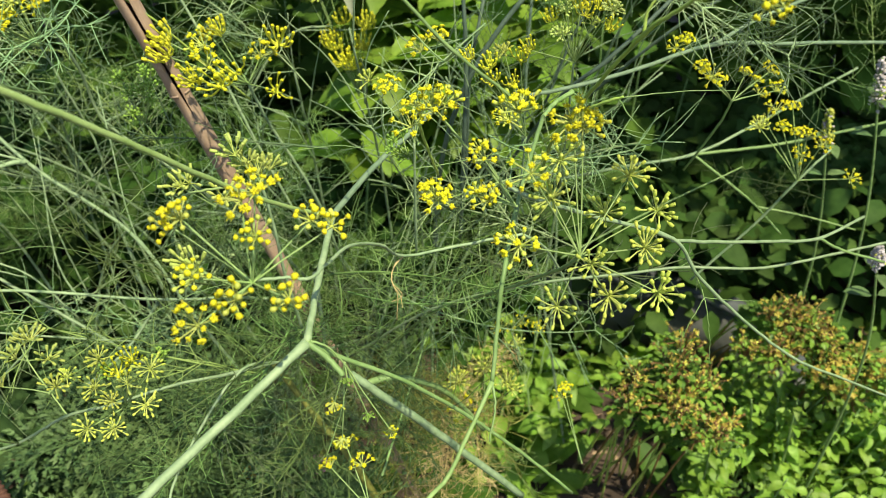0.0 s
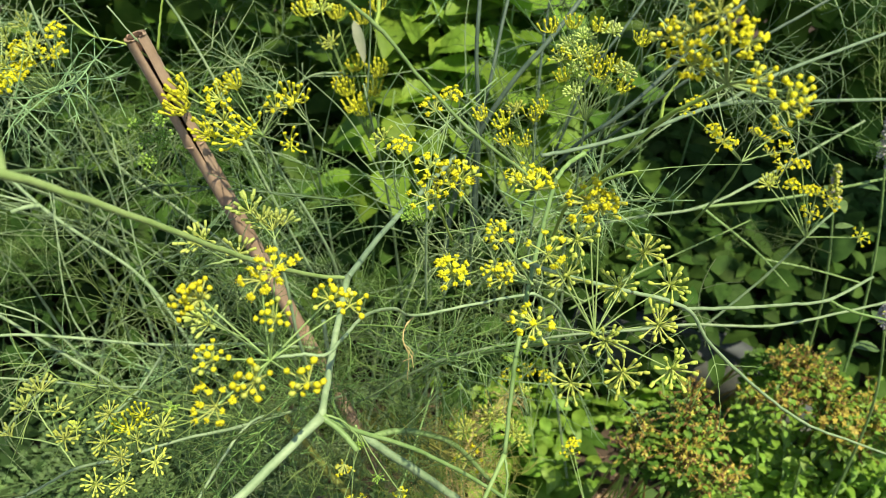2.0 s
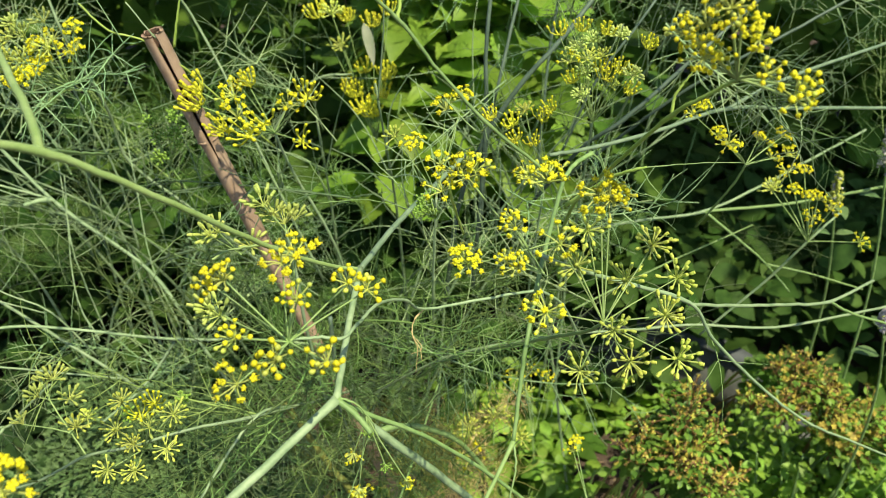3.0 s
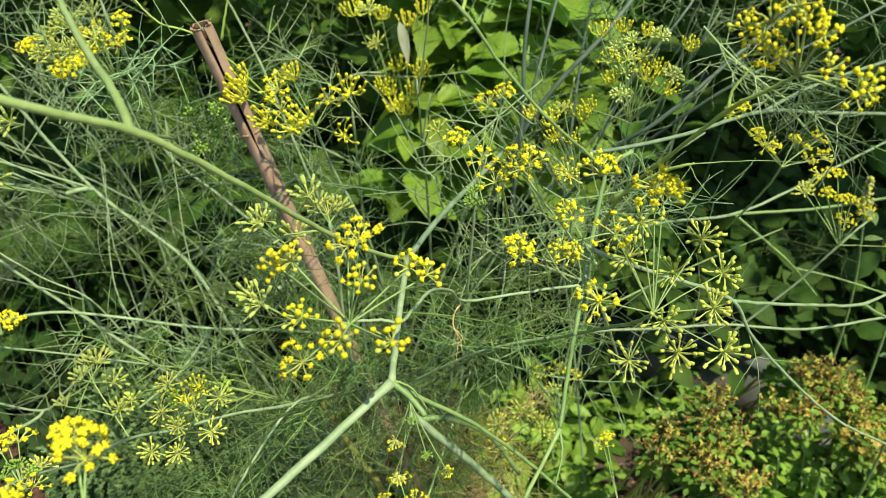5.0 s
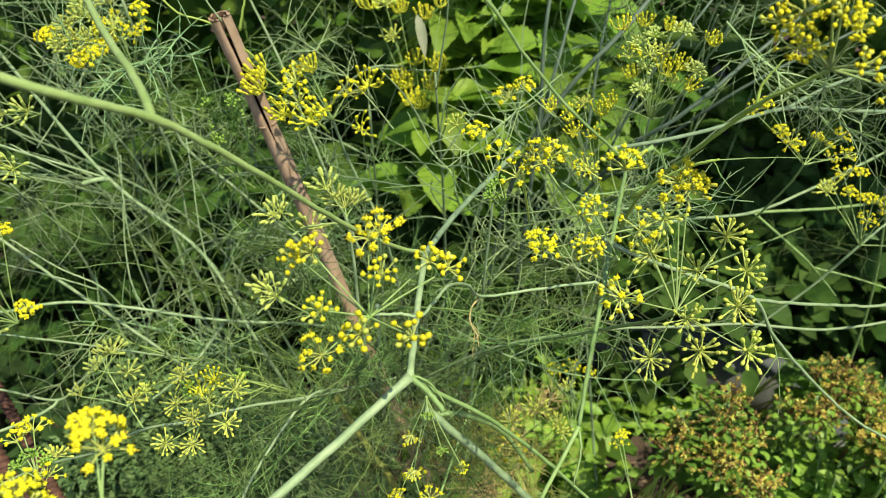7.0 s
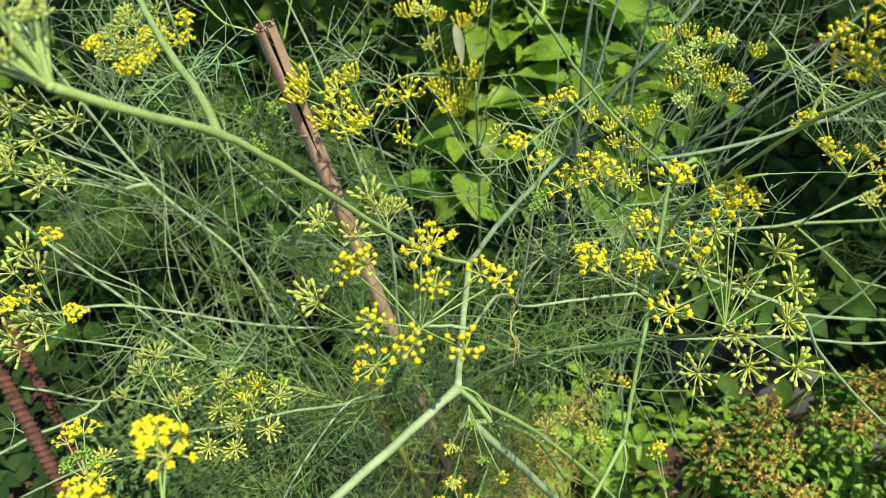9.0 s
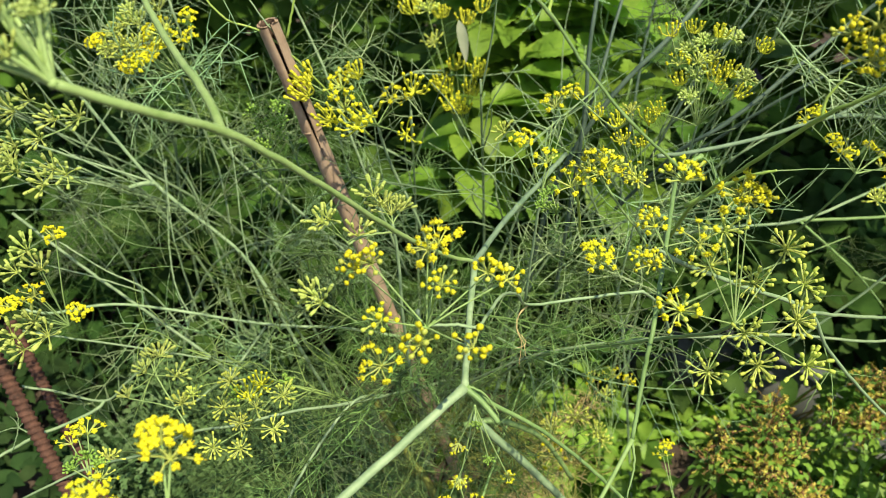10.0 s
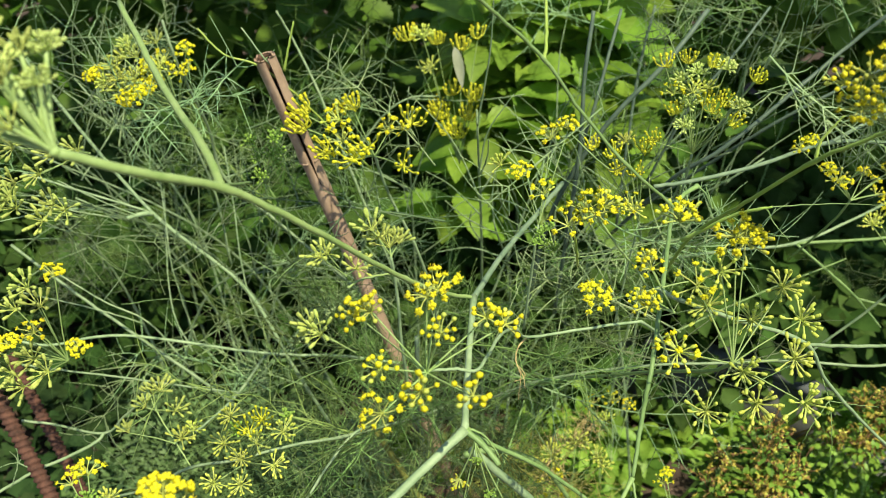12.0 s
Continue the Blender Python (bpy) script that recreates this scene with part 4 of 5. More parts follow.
stem(fennel, [(-0.0249, 0.4265, 0.7154), (-0.0314, 0.4183, 0.7127), (-0.0325, 0.4086, 0.7077), (-0.0271, 0.4031, 0.6998), (-0.0250, 0.3982, 0.6928)], 0.5, 0.2, M_DRY, name="dry_sheath")
stem(fennel, [(-0.0249, 0.4265, 0.7154), (-0.0314, 0.4183, 0.7127), (-0.0325, 0.4086, 0.7077), (-0.0255, 0.4032, 0.6999), (-0.0328, 0.4006, 0.6963)], 0.5, 0.2, M_DRY, name="dry_sheath")
umbel(fennel, (-0.0825, 0.2621, 0.8305), [(26, 13, 28), (-27, 0, 37), (-2, 7, 42), (6, -6, 32), (-1, -28, 16), (22, -32, 20), (-18, -32, 5), (-20, -19, 20), (-35, 7, 28), (2, 16, 40), (35, 12, 25)], "ooyoooyooyo", 20.0, 0.45, 0.70, 1, (-0.15, -0.5, 0.8))
stem(fennel, [(-0.1268, 0.3067, 0.8422), (-0.1190, 0.3178, 0.8405), (-0.1045, 0.3357, 0.8308), (-0.0930, 0.3404, 0.8199)], 0.7, 0.7, M_RAY)
umbel(fennel, (-0.1292, 0.4792, 0.7398), [(-15, -6, 32), (-3, 7, 10), (-10, 1, 19), (4, 17, 7)], "pppp", 22, 0.50, 0.50, 2)
umbel(fennel, (-0.1622, 0.4691, 0.7262), [(-14, -24, 35), (-11, -14, 32), (10, -3, 13)], "ppp", 22, 0.50, 0.50, 3)
umbel(fennel, (-0.1606, 0.4806, 0.6387), [(-32, -19, 43), (-25, -22, 39)], "pp", 26, 0.50, 0.50, 4)
stem(fennel, [(-0.1292, 0.4792, 0.7398), (-0.1250, 0.4796, 0.7058), (-0.1209, 0.4824, 0.6405), (-0.1136, 0.5086, 0.5218)], 1.2, 1.6, M_STEM_BLUE)
# long pale stalk that runs past the lens, and its near umbel
stem(fennel, [(-0.0646, 0.3858, 0.7797), (-0.0798, 0.3665, 0.7960), (-0.1019, 0.3281, 0.8347), (-0.1298, 0.2811, 0.8897), (-0.1447, 0.2586, 0.9161), (-0.1584, 0.2415, 0.9357), (-0.1753, 0.2157, 0.9550), (-0.1923, 0.2001, 0.9696)], 1.3, 1.9, M_STEM_NEAR, nodes=(0.71,))
stem(fennel, [(-0.1584, 0.2415, 0.9357), (-0.1656, 0.2544, 0.9373), (-0.1786, 0.2752, 0.9381), (-0.1943, 0.2984, 0.9372), (-0.2159, 0.3318, 0.9376), (-0.2334, 0.3591, 0.9395), (-0.2656, 0.4089, 0.9458)], 2.0, 1.7, M_STEM_NEAR)
stem(fennel, [(-0.1584, 0.2426, 0.9356), (-0.1720, 0.2960, 0.9045), (-0.1797, 0.3347, 0.8827)], 1.1, 0.7, M_STEM)
umbel(fennel, (-0.1923, 0.2001, 0.9697), [(-3, 5, 22), (-8, -5, 26), (-16, -4, 20), (-13, 2, 28), (-12, 14, 28), (-25, 3, 22), (-8, -8, 13), (-20, -5, 10), (-7, 20, 27), (-22, 16, 31), (-15, -7, 16), (-27, -4, 15), (-19, 3, 30)], "lpplplpplppll", 12, 0.95, 0.50, 5)
# arching stalk from above with a yellow umbel at its end
stem(fennel, [(-0.0867, 0.3113, 1.0034), (-0.0644, 0.3306, 0.9783), (-0.0386, 0.3432, 0.9524), (-0.0192, 0.3424, 0.9285), (0.0051, 0.3379, 0.9044), (0.0275, 0.3396, 0.8856), (0.0368, 0.3382, 0.8767)], 1.0, 0.9, M_STEM, nodes=(0.34, 0.66))
stem(fennel, [(-0.0386, 0.3432, 0.9524), (-0.0380, 0.3572, 0.9601), (-0.0391, 0.3747, 0.9709)], 1.0, 0.9, M_STEM_LIME)
stem(fennel, [(0.0051, 0.3379, 0.9044), (-0.0007, 0.3561, 0.8922), (-0.0168, 0.4021, 0.8881)], 0.5, 0.4, M_RAY)
umbel(fennel, (0.0369, 0.3376, 0.8757), [(-0, 1, 4)], "m", 23, 0.50, 0.50, 6, (0, -0.1, 1))
umbel(fennel, (0.0002, 0.3573, 0.8592), [(-9, -2, 11), (1, -2, 14), (-4, -9, 13)], "ymy", 19, 0.50, 0.50, 7, (-0.1, -0.2, 1))
umbel(fennel, (-0.0121, 0.3585, 0.8440), [(-5, -2, 15)], "y", 17, 0.50, 0.50, 8)
stem(fennel, [(0.0001, 0.3576, 0.8597), (0.0130, 0.3579, 0.8426), (0.0264, 0.3587, 0.8262), (0.0443, 0.3617, 0.7956)], 0.8, 0.8, M_RAY)
stem(fennel, [(-0.0129, 0.3658, 0.8542), (-0.0062, 0.3807, 0.8232), (-0.0014, 0.4002, 0.7988)], 1.0, 0.8, M_STEM_LIME)
umbel(fennel, (-0.0185, 0.3797, 0.8221), [(-10, 12, 7), (-5, 17, 7), (-7, 7, 2), (-2, 2, 3), (-11, 8, 3)], "bbbbb", 13, 0.40, 0.50, 9)
umbel(fennel, (-0.0027, 0.3123, 0.8392), [(-2, -1, 7), (1, -2, 6)], "dy", 19, 0.50, 0.50, 10)
stem(fennel, [(-0.0027, 0.3123, 0.8392), (0.0135, 0.3114, 0.8463), (0.0414, 0.3168, 0.8533)], 0.4, 0.4, M_RAY)
# the big half-faded umbel
umbel(fennel, (0.0669, 0.2982, 0.8179), [(-12, -15, -21), (16, -8, -20), (42, -4, -20), (34, 7, 1), (48, 43, -1), (25, 28, 31), (17, 34, 4), (-33, -13, 17), (-29, -4, 51), (-13, 15, 47), (-3, 22, 61), (-16, 13, 27), (-8, 21, 64), (5, -6, -0)], "gggggggmygmgyg", 21, 0.40, 0.75, 11, (-0.25, -0.65, 0.65))
umbel(fennel, (0.0353, 0.3075, 0.8403), [(-20, -1, 34), (-18, -3, 30), (-21, -4, 12), (-13, -4, 11), (-16, -6, 9)], "oyooy", 14, 0.40, 0.50, 12)
stem(fennel, [(0.0671, 0.2989, 0.8173), (0.0630, 0.3143, 0.7976), (0.0593, 0.3653, 0.7486), (0.0462, 0.4367, 0.6766), (-0.0048, 0.5382, 0.5615), (-0.0584, 0.6249, 0.4254)], 1.0, 1.5, M_STEM)
stem(fennel, [(-0.0933, 0.5839, 0.4548), (-0.0055, 0.5323, 0.5704), (0.0856, 0.5162, 0.6151), (0.1568, 0.5142, 0.6281), (0.2055, 0.5178, 0.6324), (0.2787, 0.5262, 0.6255), (0.3525, 0.5501, 0.6232), (0.4173, 0.5807, 0.6133)], 1.3, 1.3, M_STEM_BLUE)
stem(fennel, [(0.0347, 0.3462, 0.8257), (0.0528, 0.3506, 0.8144), (0.0844, 0.3626, 0.7960), (0.1402, 0.3813, 0.7661), (0.1651, 0.3855, 0.7318), (0.2130, 0.3934, 0.6815), (0.2575, 0.4024, 0.6415), (0.3036, 0.4163, 0.6085), (0.3828, 0.4481, 0.5481)], 1.5, 1.0, M_STEM_BLUE, nodes=(0.35,))
stem(fennel, [(0.1407, 0.3815, 0.7646), (0.1811, 0.4107, 0.7410), (0.2486, 0.4595, 0.7049), (0.2974, 0.4933, 0.6825), (0.3537, 0.5363, 0.6728)], 1.3, 1.3, M_STEM_BLUE, nodes=(0.75,))
stem(fennel, [(0.2974, 0.4933, 0.6825), (0.3250, 0.5042, 0.6627), (0.3828, 0.5304, 0.6294)], 1.3, 1.2, M_STEM)
stem(fennel, [(0.1630, 0.3925, 0.7330), (0.1718, 0.3857, 0.7146), (0.1771, 0.3774, 0.6942), (0.1815, 0.3712, 0.6681)], 0.5, 0.2, M_STEM)
stem(fennel, [(0.1718, 0.3857, 0.7146), (0.1635, 0.3790, 0.6967), (0.1603, 0.3757, 0.6836)], 0.4, 0.2, M_STEM)
stem(fennel, [(0.1718, 0.3857, 0.7146), (0.1912, 0.3887, 0.7099), (0.2089, 0.3923, 0.7060)], 0.3, 0.2, M_STEM)
# threads of a sheath on the upright stalk
stem(fennel, [(0.0612, 0.4123, 0.8147), (0.0807, 0.3962, 0.8435), (0.0909, 0.3864, 0.8554), (0.0973, 0.3832, 0.8594)], 1.5, 0.7, M_STEM_LIME)
stem(fennel, [(0.0908, 0.3870, 0.8562), (0.1264, 0.3941, 0.8570), (0.1667, 0.4042, 0.8532)], 0.5, 0.2, M_STEM)
stem(fennel, [(0.0957, 0.3872, 0.8564), (0.1026, 0.3866, 0.8468), (0.1131, 0.3857, 0.8367)], 0.5, 0.2, M_STEM)
# round-budded umbel close to the lens, on its thin stalk
stem(fennel, [(0.1034, 0.3039, 0.9462), (0.0951, 0.3134, 0.9338), (0.0865, 0.3265, 0.9179), (0.0756, 0.3664, 0.8706), (0.0681, 0.4147, 0.8179), (0.0672, 0.4512, 0.7657)], 0.9, 1.3, M_STEM_LIME, nodes=(0.4,))
stem(fennel, [(0.0870, 0.3271, 0.9188), (0.0872, 0.3285, 0.9270), (0.0905, 0.3283, 0.9345), (0.0935, 0.3280, 0.9400)], 1.0, 0.35, M_STEM_LIME)
umbel(fennel, (0.1034, 0.3040, 0.9464), [(-23, -11, 20), (-22, -11, 28), (-13, -9, 13), (-16, -17, 37), (-4, -23, 28), (3, -22, 13), (15, -27, 5), (-28, -3, 22), (-10, -16, 30), (-20, -8, 13), (18, -25, 9)], "oyoydoyooyo", 16, 0.60, 0.50, 13)
# stalks and yellow umbels on the far side
stem(fennel, [(0.1303, 0.6949, 0.6068), (0.1931, 0.6946, 0.6225), (0.2604, 0.7022, 0.6319), (0.3304, 0.7378, 0.6462), (0.3971, 0.7902, 0.6495), (0.4867, 0.8577, 0.6565)], 1.7, 1.5, M_STEM_BLUE, nodes=(0.4,))
stem(fennel, [(0.2604, 0.7022, 0.6319), (0.3455, 0.7173, 0.6343), (0.4213, 0.7349, 0.6403), (0.4888, 0.7605, 0.6405)], 1.8, 1.6, M_STEM)
stem(fennel, [(0.2604, 0.7022, 0.6319), (0.3123, 0.6899, 0.5963), (0.3359, 0.6885, 0.5767), (0.3668, 0.6801, 0.5469)], 1.5, 1.0, M_STEM)
stem(fennel, [(0.3359, 0.6885, 0.5767), (0.3853, 0.6837, 0.5689), (0.4469, 0.6837, 0.5506)], 1.3, 1.0, M_STEM)
stem(fennel, [(0.1194, 0.6074, 0.5701), (0.2080, 0.6505, 0.5947), (0.3083, 0.6871, 0.6269)], 1.2, 0.8, M_STEM)
stem(fennel, [(0.3587, 0.6289, 0.6823), (0.3335, 0.6206, 0.6537), (0.3105, 0.6293, 0.5973), (0.2639, 0.6352, 0.5202)], 1.2, 1.4, M_STEM_BLUE)
umbel(fennel, (0.3285, 0.6121, 0.6592), [(-49, 3, 57), (-28, 2, 56), (-19, 13, 71), (-13, 0, 52), (-34, 12, 70), (-5, -1, 50), (-14, -20, 41), (3, -15, 48), (-39, 15, 56), (36, -23, 19)], "gdddyyyygy", 18, 0.60, 0.50, 14)
umbel(fennel, (0.2331, 0.5720, 0.7599), [(19, 32, 11), (29, 30, 6), (40, 34, 13), (32, 23, -2), (46, 25, 0), (-44, -39, 49), (-32, -45, 41), (-40, -52, 48), (-60, -17, 55), (-51, -14, 59)], "ddyyyddyyd", 16, 0.40, 0.50, 15)
stem(fennel, [(0.2331, 0.5720, 0.7599), (0.2362, 0.5957, 0.7242), (0.2390, 0.6589, 0.6404)], 1.0, 1.2, M_STEM)
umbel(fennel, (0.1091, 0.6062, 0.7759), [(-38, -5, 81), (-21, 3, 67), (-0, 0, 51), (12, -1, 37), (-23, -6, 42), (-15, -12, 33), (-27, -4, 58), (-0, -3, 82), (30, -22, 79), (19, -35, 61), (-15, -15, 65), (-0, -24, 53), (11, -4, 81), (-43, -40, 31), (-19, 3, 82), (-9, 3, 73), (-1, -4, 64), (13, -11, 54), (-13, -7, 50), (21, -20, 41)], "slsgslysslgslsslgsls", 17, 0.40, 0.50, 16)
stem(fennel, [(0.1091, 0.6062, 0.7759), (0.1150, 0.6337, 0.7109), (0.1250, 0.6883, 0.5976)], 1.0, 1.4, M_STEM_BLUE)
umbel(fennel, (0.0727, 0.5882, 0.7167), [(-34, -45, 75), (-20, -46, 74), (-12, -17, 80), (-52, -17, 80), (-36, -20, 76), (-23, 5, 77), (-24, -80, 61), (-28, -78, 64)], "sssssggy", 17, 0.50, 0.50, 17)
stem(fennel, [(0.0727, 0.5882, 0.7167), (0.0734, 0.6035, 0.6519), (0.0734, 0.6118, 0.5773)], 1.0, 1.2, M_STEM_BLUE)
umbel(fennel, (-0.0195, 0.5151, 0.7537), [(-18, -7, 51), (5, 33, 63), (18, 37, 70), (2, -1, 33), (-34, 10, 49)], "dydyg", 22, 0.45, 0.50, 18, (0, -0.3, 1))
stem(fennel, [(-0.0195, 0.5151, 0.7537), (-0.0200, 0.5251, 0.6987), (-0.0197, 0.5449, 0.6230)], 1.0, 1.3, M_STEM_BLUE)
umbel(fennel, (-0.1613, 0.6106, 0.7527), [(-59, -16, 48), (-59, -23, 38), (-19, -2, 49), (-29, -17, 45), (-36, -44, 25), (-10, -54, 27), (-1, -39, 31), (-23, -37, 35), (37, -32, 53), (31, -29, 10), (12, 7, 27), (-28, 6, 43)], "sssysssyssyd", 26, 0.60, 0.50, 19)
stem(fennel, [(-0.1613, 0.6106, 0.7527), (-0.1498, 0.6247, 0.7032), (-0.1202, 0.6392, 0.6195), (-0.1023, 0.6747, 0.4964)], 1.3, 1.6, M_STEM_BLUE)
umbel(fennel, (-0.0976, 0.8759, 0.6069), [(-67, 12, 157), (-34, 11, 154), (-39, -6, 130), (-4, 8, 150), (14, 17, 161), (-12, -13, 103), (-25, -11, 72), (6, -19, 77), (-3, -24, 53), (-32, -7, 77), (15, -16, 99), (-13, -20, 58), (-49, -5, 167)], "ssgsssssssssg", 27, 0.60, 0.50, 20)
umbel(fennel, (-0.2838, 0.6778, 0.6769), [(-2, -28, 64), (20, -25, 68), (7, -36, 53), (22, -43, 60), (29, -41, 62), (11, -47, 38), (26, -39, 48)], "bbbbbbb", 22, 0.50, 0.50, 21)
stem(fennel, [(-0.2838, 0.6778, 0.6769), (-0.2673, 0.6760, 0.6396), (-0.2566, 0.6674, 0.5754)], 0.9, 1.0, M_STEM)
# stalks of the left-hand thicket
stem(fennel_left, [(-0.4939, 0.6654, 0.8017), (-0.4782, 0.6715, 0.7581), (-0.3935, 0.6470, 0.6529), (-0.2999, 0.6171, 0.5918), (-0.2482, 0.5933, 0.5054), (-0.2097, 0.6031, 0.3977)], 1.8, 1.9, M_STEM_BLUE, nodes=(0.43, 0.63))
stem(fennel_left, [(-0.5180, 0.6468, 0.6896), (-0.4904, 0.6513, 0.6780), (-0.3935, 0.6470, 0.6529)], 1.1, 1.3, M_STEM_BLUE)
stem(fennel_left, [(-0.3931, 0.6462, 0.6534), (-0.4021, 0.6390, 0.6557), (-0.4124, 0.6303, 0.6557)], 2.9, 2.2, M_STEM_BLUE)
stem(fennel_left, [(-0.3597, 0.6721, 0.8431), (-0.3509, 0.6690, 0.8040), (-0.3468, 0.7078, 0.7204), (-0.3425, 0.7222, 0.6542), (-0.2802, 0.7113, 0.6032), (-0.1943, 0.6964, 0.5287), (-0.1451, 0.7037, 0.4517)], 1.3, 1.9, M_STEM_BLUE, nodes=(0.5,))
stem(fennel_left, [(-0.3425, 0.7222, 0.6542), (-0.3204, 0.7185, 0.6658), (-0.2972, 0.7174, 0.6811)], 1.5, 0.6, M_STEM_BLUE)
stem(fennel_left, [(-0.4894, 0.5293, 0.5754), (-0.4634, 0.5364, 0.5676), (-0.3997, 0.5526, 0.5719), (-0.2700, 0.5644, 0.5515), (-0.1964, 0.5814, 0.5395), (-0.1332, 0.6171, 0.5022)], 1.4, 1.6, M_STEM_BLUE)
stem(fennel_left, [(-0.4580, 0.4815, 0.5938), (-0.4341, 0.4878, 0.5850), (-0.3837, 0.5010, 0.5680), (-0.3139, 0.5130, 0.5491), (-0.2833, 0.5267, 0.5332)], 1.0, 1.0, M_STEM_BLUE)
stem(fennel_left, [(-0.5306, 0.6135, 0.6256), (-0.4602, 0.6006, 0.5715), (-0.4248, 0.5890, 0.5546), (-0.3363, 0.5602, 0.5123), (-0.3011, 0.5707, 0.4574)], 1.6, 1.8, M_STEM_BLUE)
stem(fennel_left, [(-0.2699, 0.5704, 0.5427), (-0.2948, 0.5376, 0.5143), (-0.3202, 0.4960, 0.5080)], 1.6, 1.3, M_STEM_BLUE)
stem(fennel_left, [(-0.3968, 0.6870, 0.6574), (-0.3725, 0.6046, 0.5755), (-0.3466, 0.5762, 0.5350)], 0.8, 1.1, M_STEM_BLUE)
stem(fennel_left, [(-0.2804, 0.7597, 0.8267), (-0.2677, 0.7641, 0.7982), (-0.2406, 0.7515, 0.7453), (-0.1942, 0.7244, 0.6373), (-0.1452, 0.7110, 0.5137)], 1.2, 1.6, M_STEM_BLUE)
stem(fennel_left, [(-0.2969, 0.5917, 0.8668), (-0.2774, 0.5902, 0.8470), (-0.2533, 0.5959, 0.8373), (-0.2306, 0.6045, 0.8145), (-0.1999, 0.6218, 0.7692), (-0.1715, 0.6479, 0.7190)], 0.9, 1.1, M_STEM_LIME)
stem(fennel_left, [(-0.2653, 0.6032, 0.8651), (-0.2483, 0.5995, 0.8424), (-0.2306, 0.6045, 0.8145)], 0.7, 0.7, M_STEM_BLUE)
stem(fennel_left, [(-0.2333, 0.6034, 0.8302), (-0.2288, 0.6044, 0.8488), (-0.2233, 0.6077, 0.8707)], 1.3, 0.8, M_STEM_LIME)
stem(fennel_left, [(-0.4549, 0.4532, 0.5540), (-0.4310, 0.4594, 0.5450), (-0.3947, 0.4706, 0.5254), (-0.3717, 0.4742, 0.5474), (-0.3461, 0.4797, 0.5720)], 1.3, 1.0, M_STEM_BLUE, nodes=(0.5,))
stem(fennel_left, [(-0.3947, 0.4706, 0.5254), (-0.3972, 0.4614, 0.5245), (-0.4104, 0.4395, 0.5289), (-0.4280, 0.4155, 0.5355), (-0.4431, 0.3886, 0.5398), (-0.4552, 0.3626, 0.5440)], 1.6, 1.3, M_STEM_BLUE)
# forked leaf tips beside the stake
stem(fennel_left, [(-0.4270, 0.4144, 0.5369), (-0.4381, 0.4131, 0.5480)], 0.6, 0.5, M_STEM_BLUE)
stem(fennel_left, [(-0.4381, 0.4131, 0.5480), (-0.4365, 0.4041, 0.5441), (-0.4365, 0.3937, 0.5389)], 0.45, 0.25, M_STEM_BLUE)
stem(fennel_left, [(-0.4381, 0.4131, 0.5480), (-0.4417, 0.4085, 0.5513), (-0.4468, 0.4025, 0.5532)], 0.45, 0.25, M_STEM_BLUE)
stem(fennel_left, [(-0.4381, 0.4131, 0.5480), (-0.4383, 0.4166, 0.5556), (-0.4401, 0.4187, 0.5617)], 0.45, 0.25, M_STEM_BLUE)
stem(fennel_left, [(-0.4381, 0.4131, 0.5480), (-0.4398, 0.4144, 0.5547), (-0.4430, 0.4142, 0.5600)], 0.45, 0.25, M_STEM_BLUE)
stem(fennel_left, [(-0.4381, 0.4131, 0.5480), (-0.4339, 0.4161, 0.5519), (-0.4314, 0.4177, 0.5543)], 0.45, 0.25, M_STEM_BLUE)
stem(fennel_left, [(-0.4270, 0.4144, 0.5369), (-0.4301, 0.4160, 0.5521)], 0.4, 0.25, M_STEM_BLUE)
stem(fennel_left, [(-0.4270, 0.4144, 0.5369), (-0.4265, 0.4180, 0.5511)], 0.4, 0.25, M_STEM_BLUE)
stem(fennel_left, [(-0.4270, 0.4144, 0.5369), (-0.4224, 0.4180, 0.5482)], 0.4, 0.25, M_STEM_BLUE)
stem(fennel_left, [(-0.1236, 0.8767, 0.6948), (-0.1637, 0.8729, 0.6903), (-0.1988, 0.8742, 0.6583), (-0.2356, 0.8696, 0.6006)], 1.3, 1.3, M_STEM_BLUE)
stem(fennel_left, [(-0.1637, 0.8729, 0.6903), (-0.0829, 0.8754, 0.6923), (-0.0224, 0.9011, 0.6927)], 0.8, 0.6, M_STEM_BLUE)
stem(fennel_left, [(-0.3268, 0.6907, 0.7097), (-0.3137, 0.6588, 0.6639), (-0.3020, 0.6299, 0.5877), (-0.2842, 0.6249, 0.5103)], 0.7, 1.0, M_STEM_BLUE)
stem(fennel_left, [(-0.4620, 0.5732, 0.6254), (-0.4216, 0.5691, 0.5990), (-0.3805, 0.5679, 0.5764), (-0.3528, 0.5746, 0.5145)], 0.7, 1.0, M_STEM_BLUE)
stem(fennel_left, [(-0.4866, 0.5455, 0.6231), (-0.4271, 0.5569, 0.5995), (-0.3860, 0.5674, 0.5762)], 0.6, 0.8, M_STEM_BLUE)
stem(fennel_left, [(-0.4217, 0.5697, 0.5998), (-0.4003, 0.5787, 0.6278), (-0.3926, 0.5866, 0.6555)], 0.5, 0.3, M_STEM_BLUE)
stem(fennel_left, [(-0.3703, 0.6142, 0.6061), (-0.3399, 0.6184, 0.6267), (-0.3195, 0.6296, 0.6579)], 0.5, 0.3, M_STEM_BLUE)
stem(fennel_left, [(-0.3936, 0.6772, 0.6793), (-0.3801, 0.6431, 0.6474), (-0.3686, 0.6143, 0.6061), (-0.3530, 0.6035, 0.5206)], 0.6, 1.0, M_STEM_BLUE)
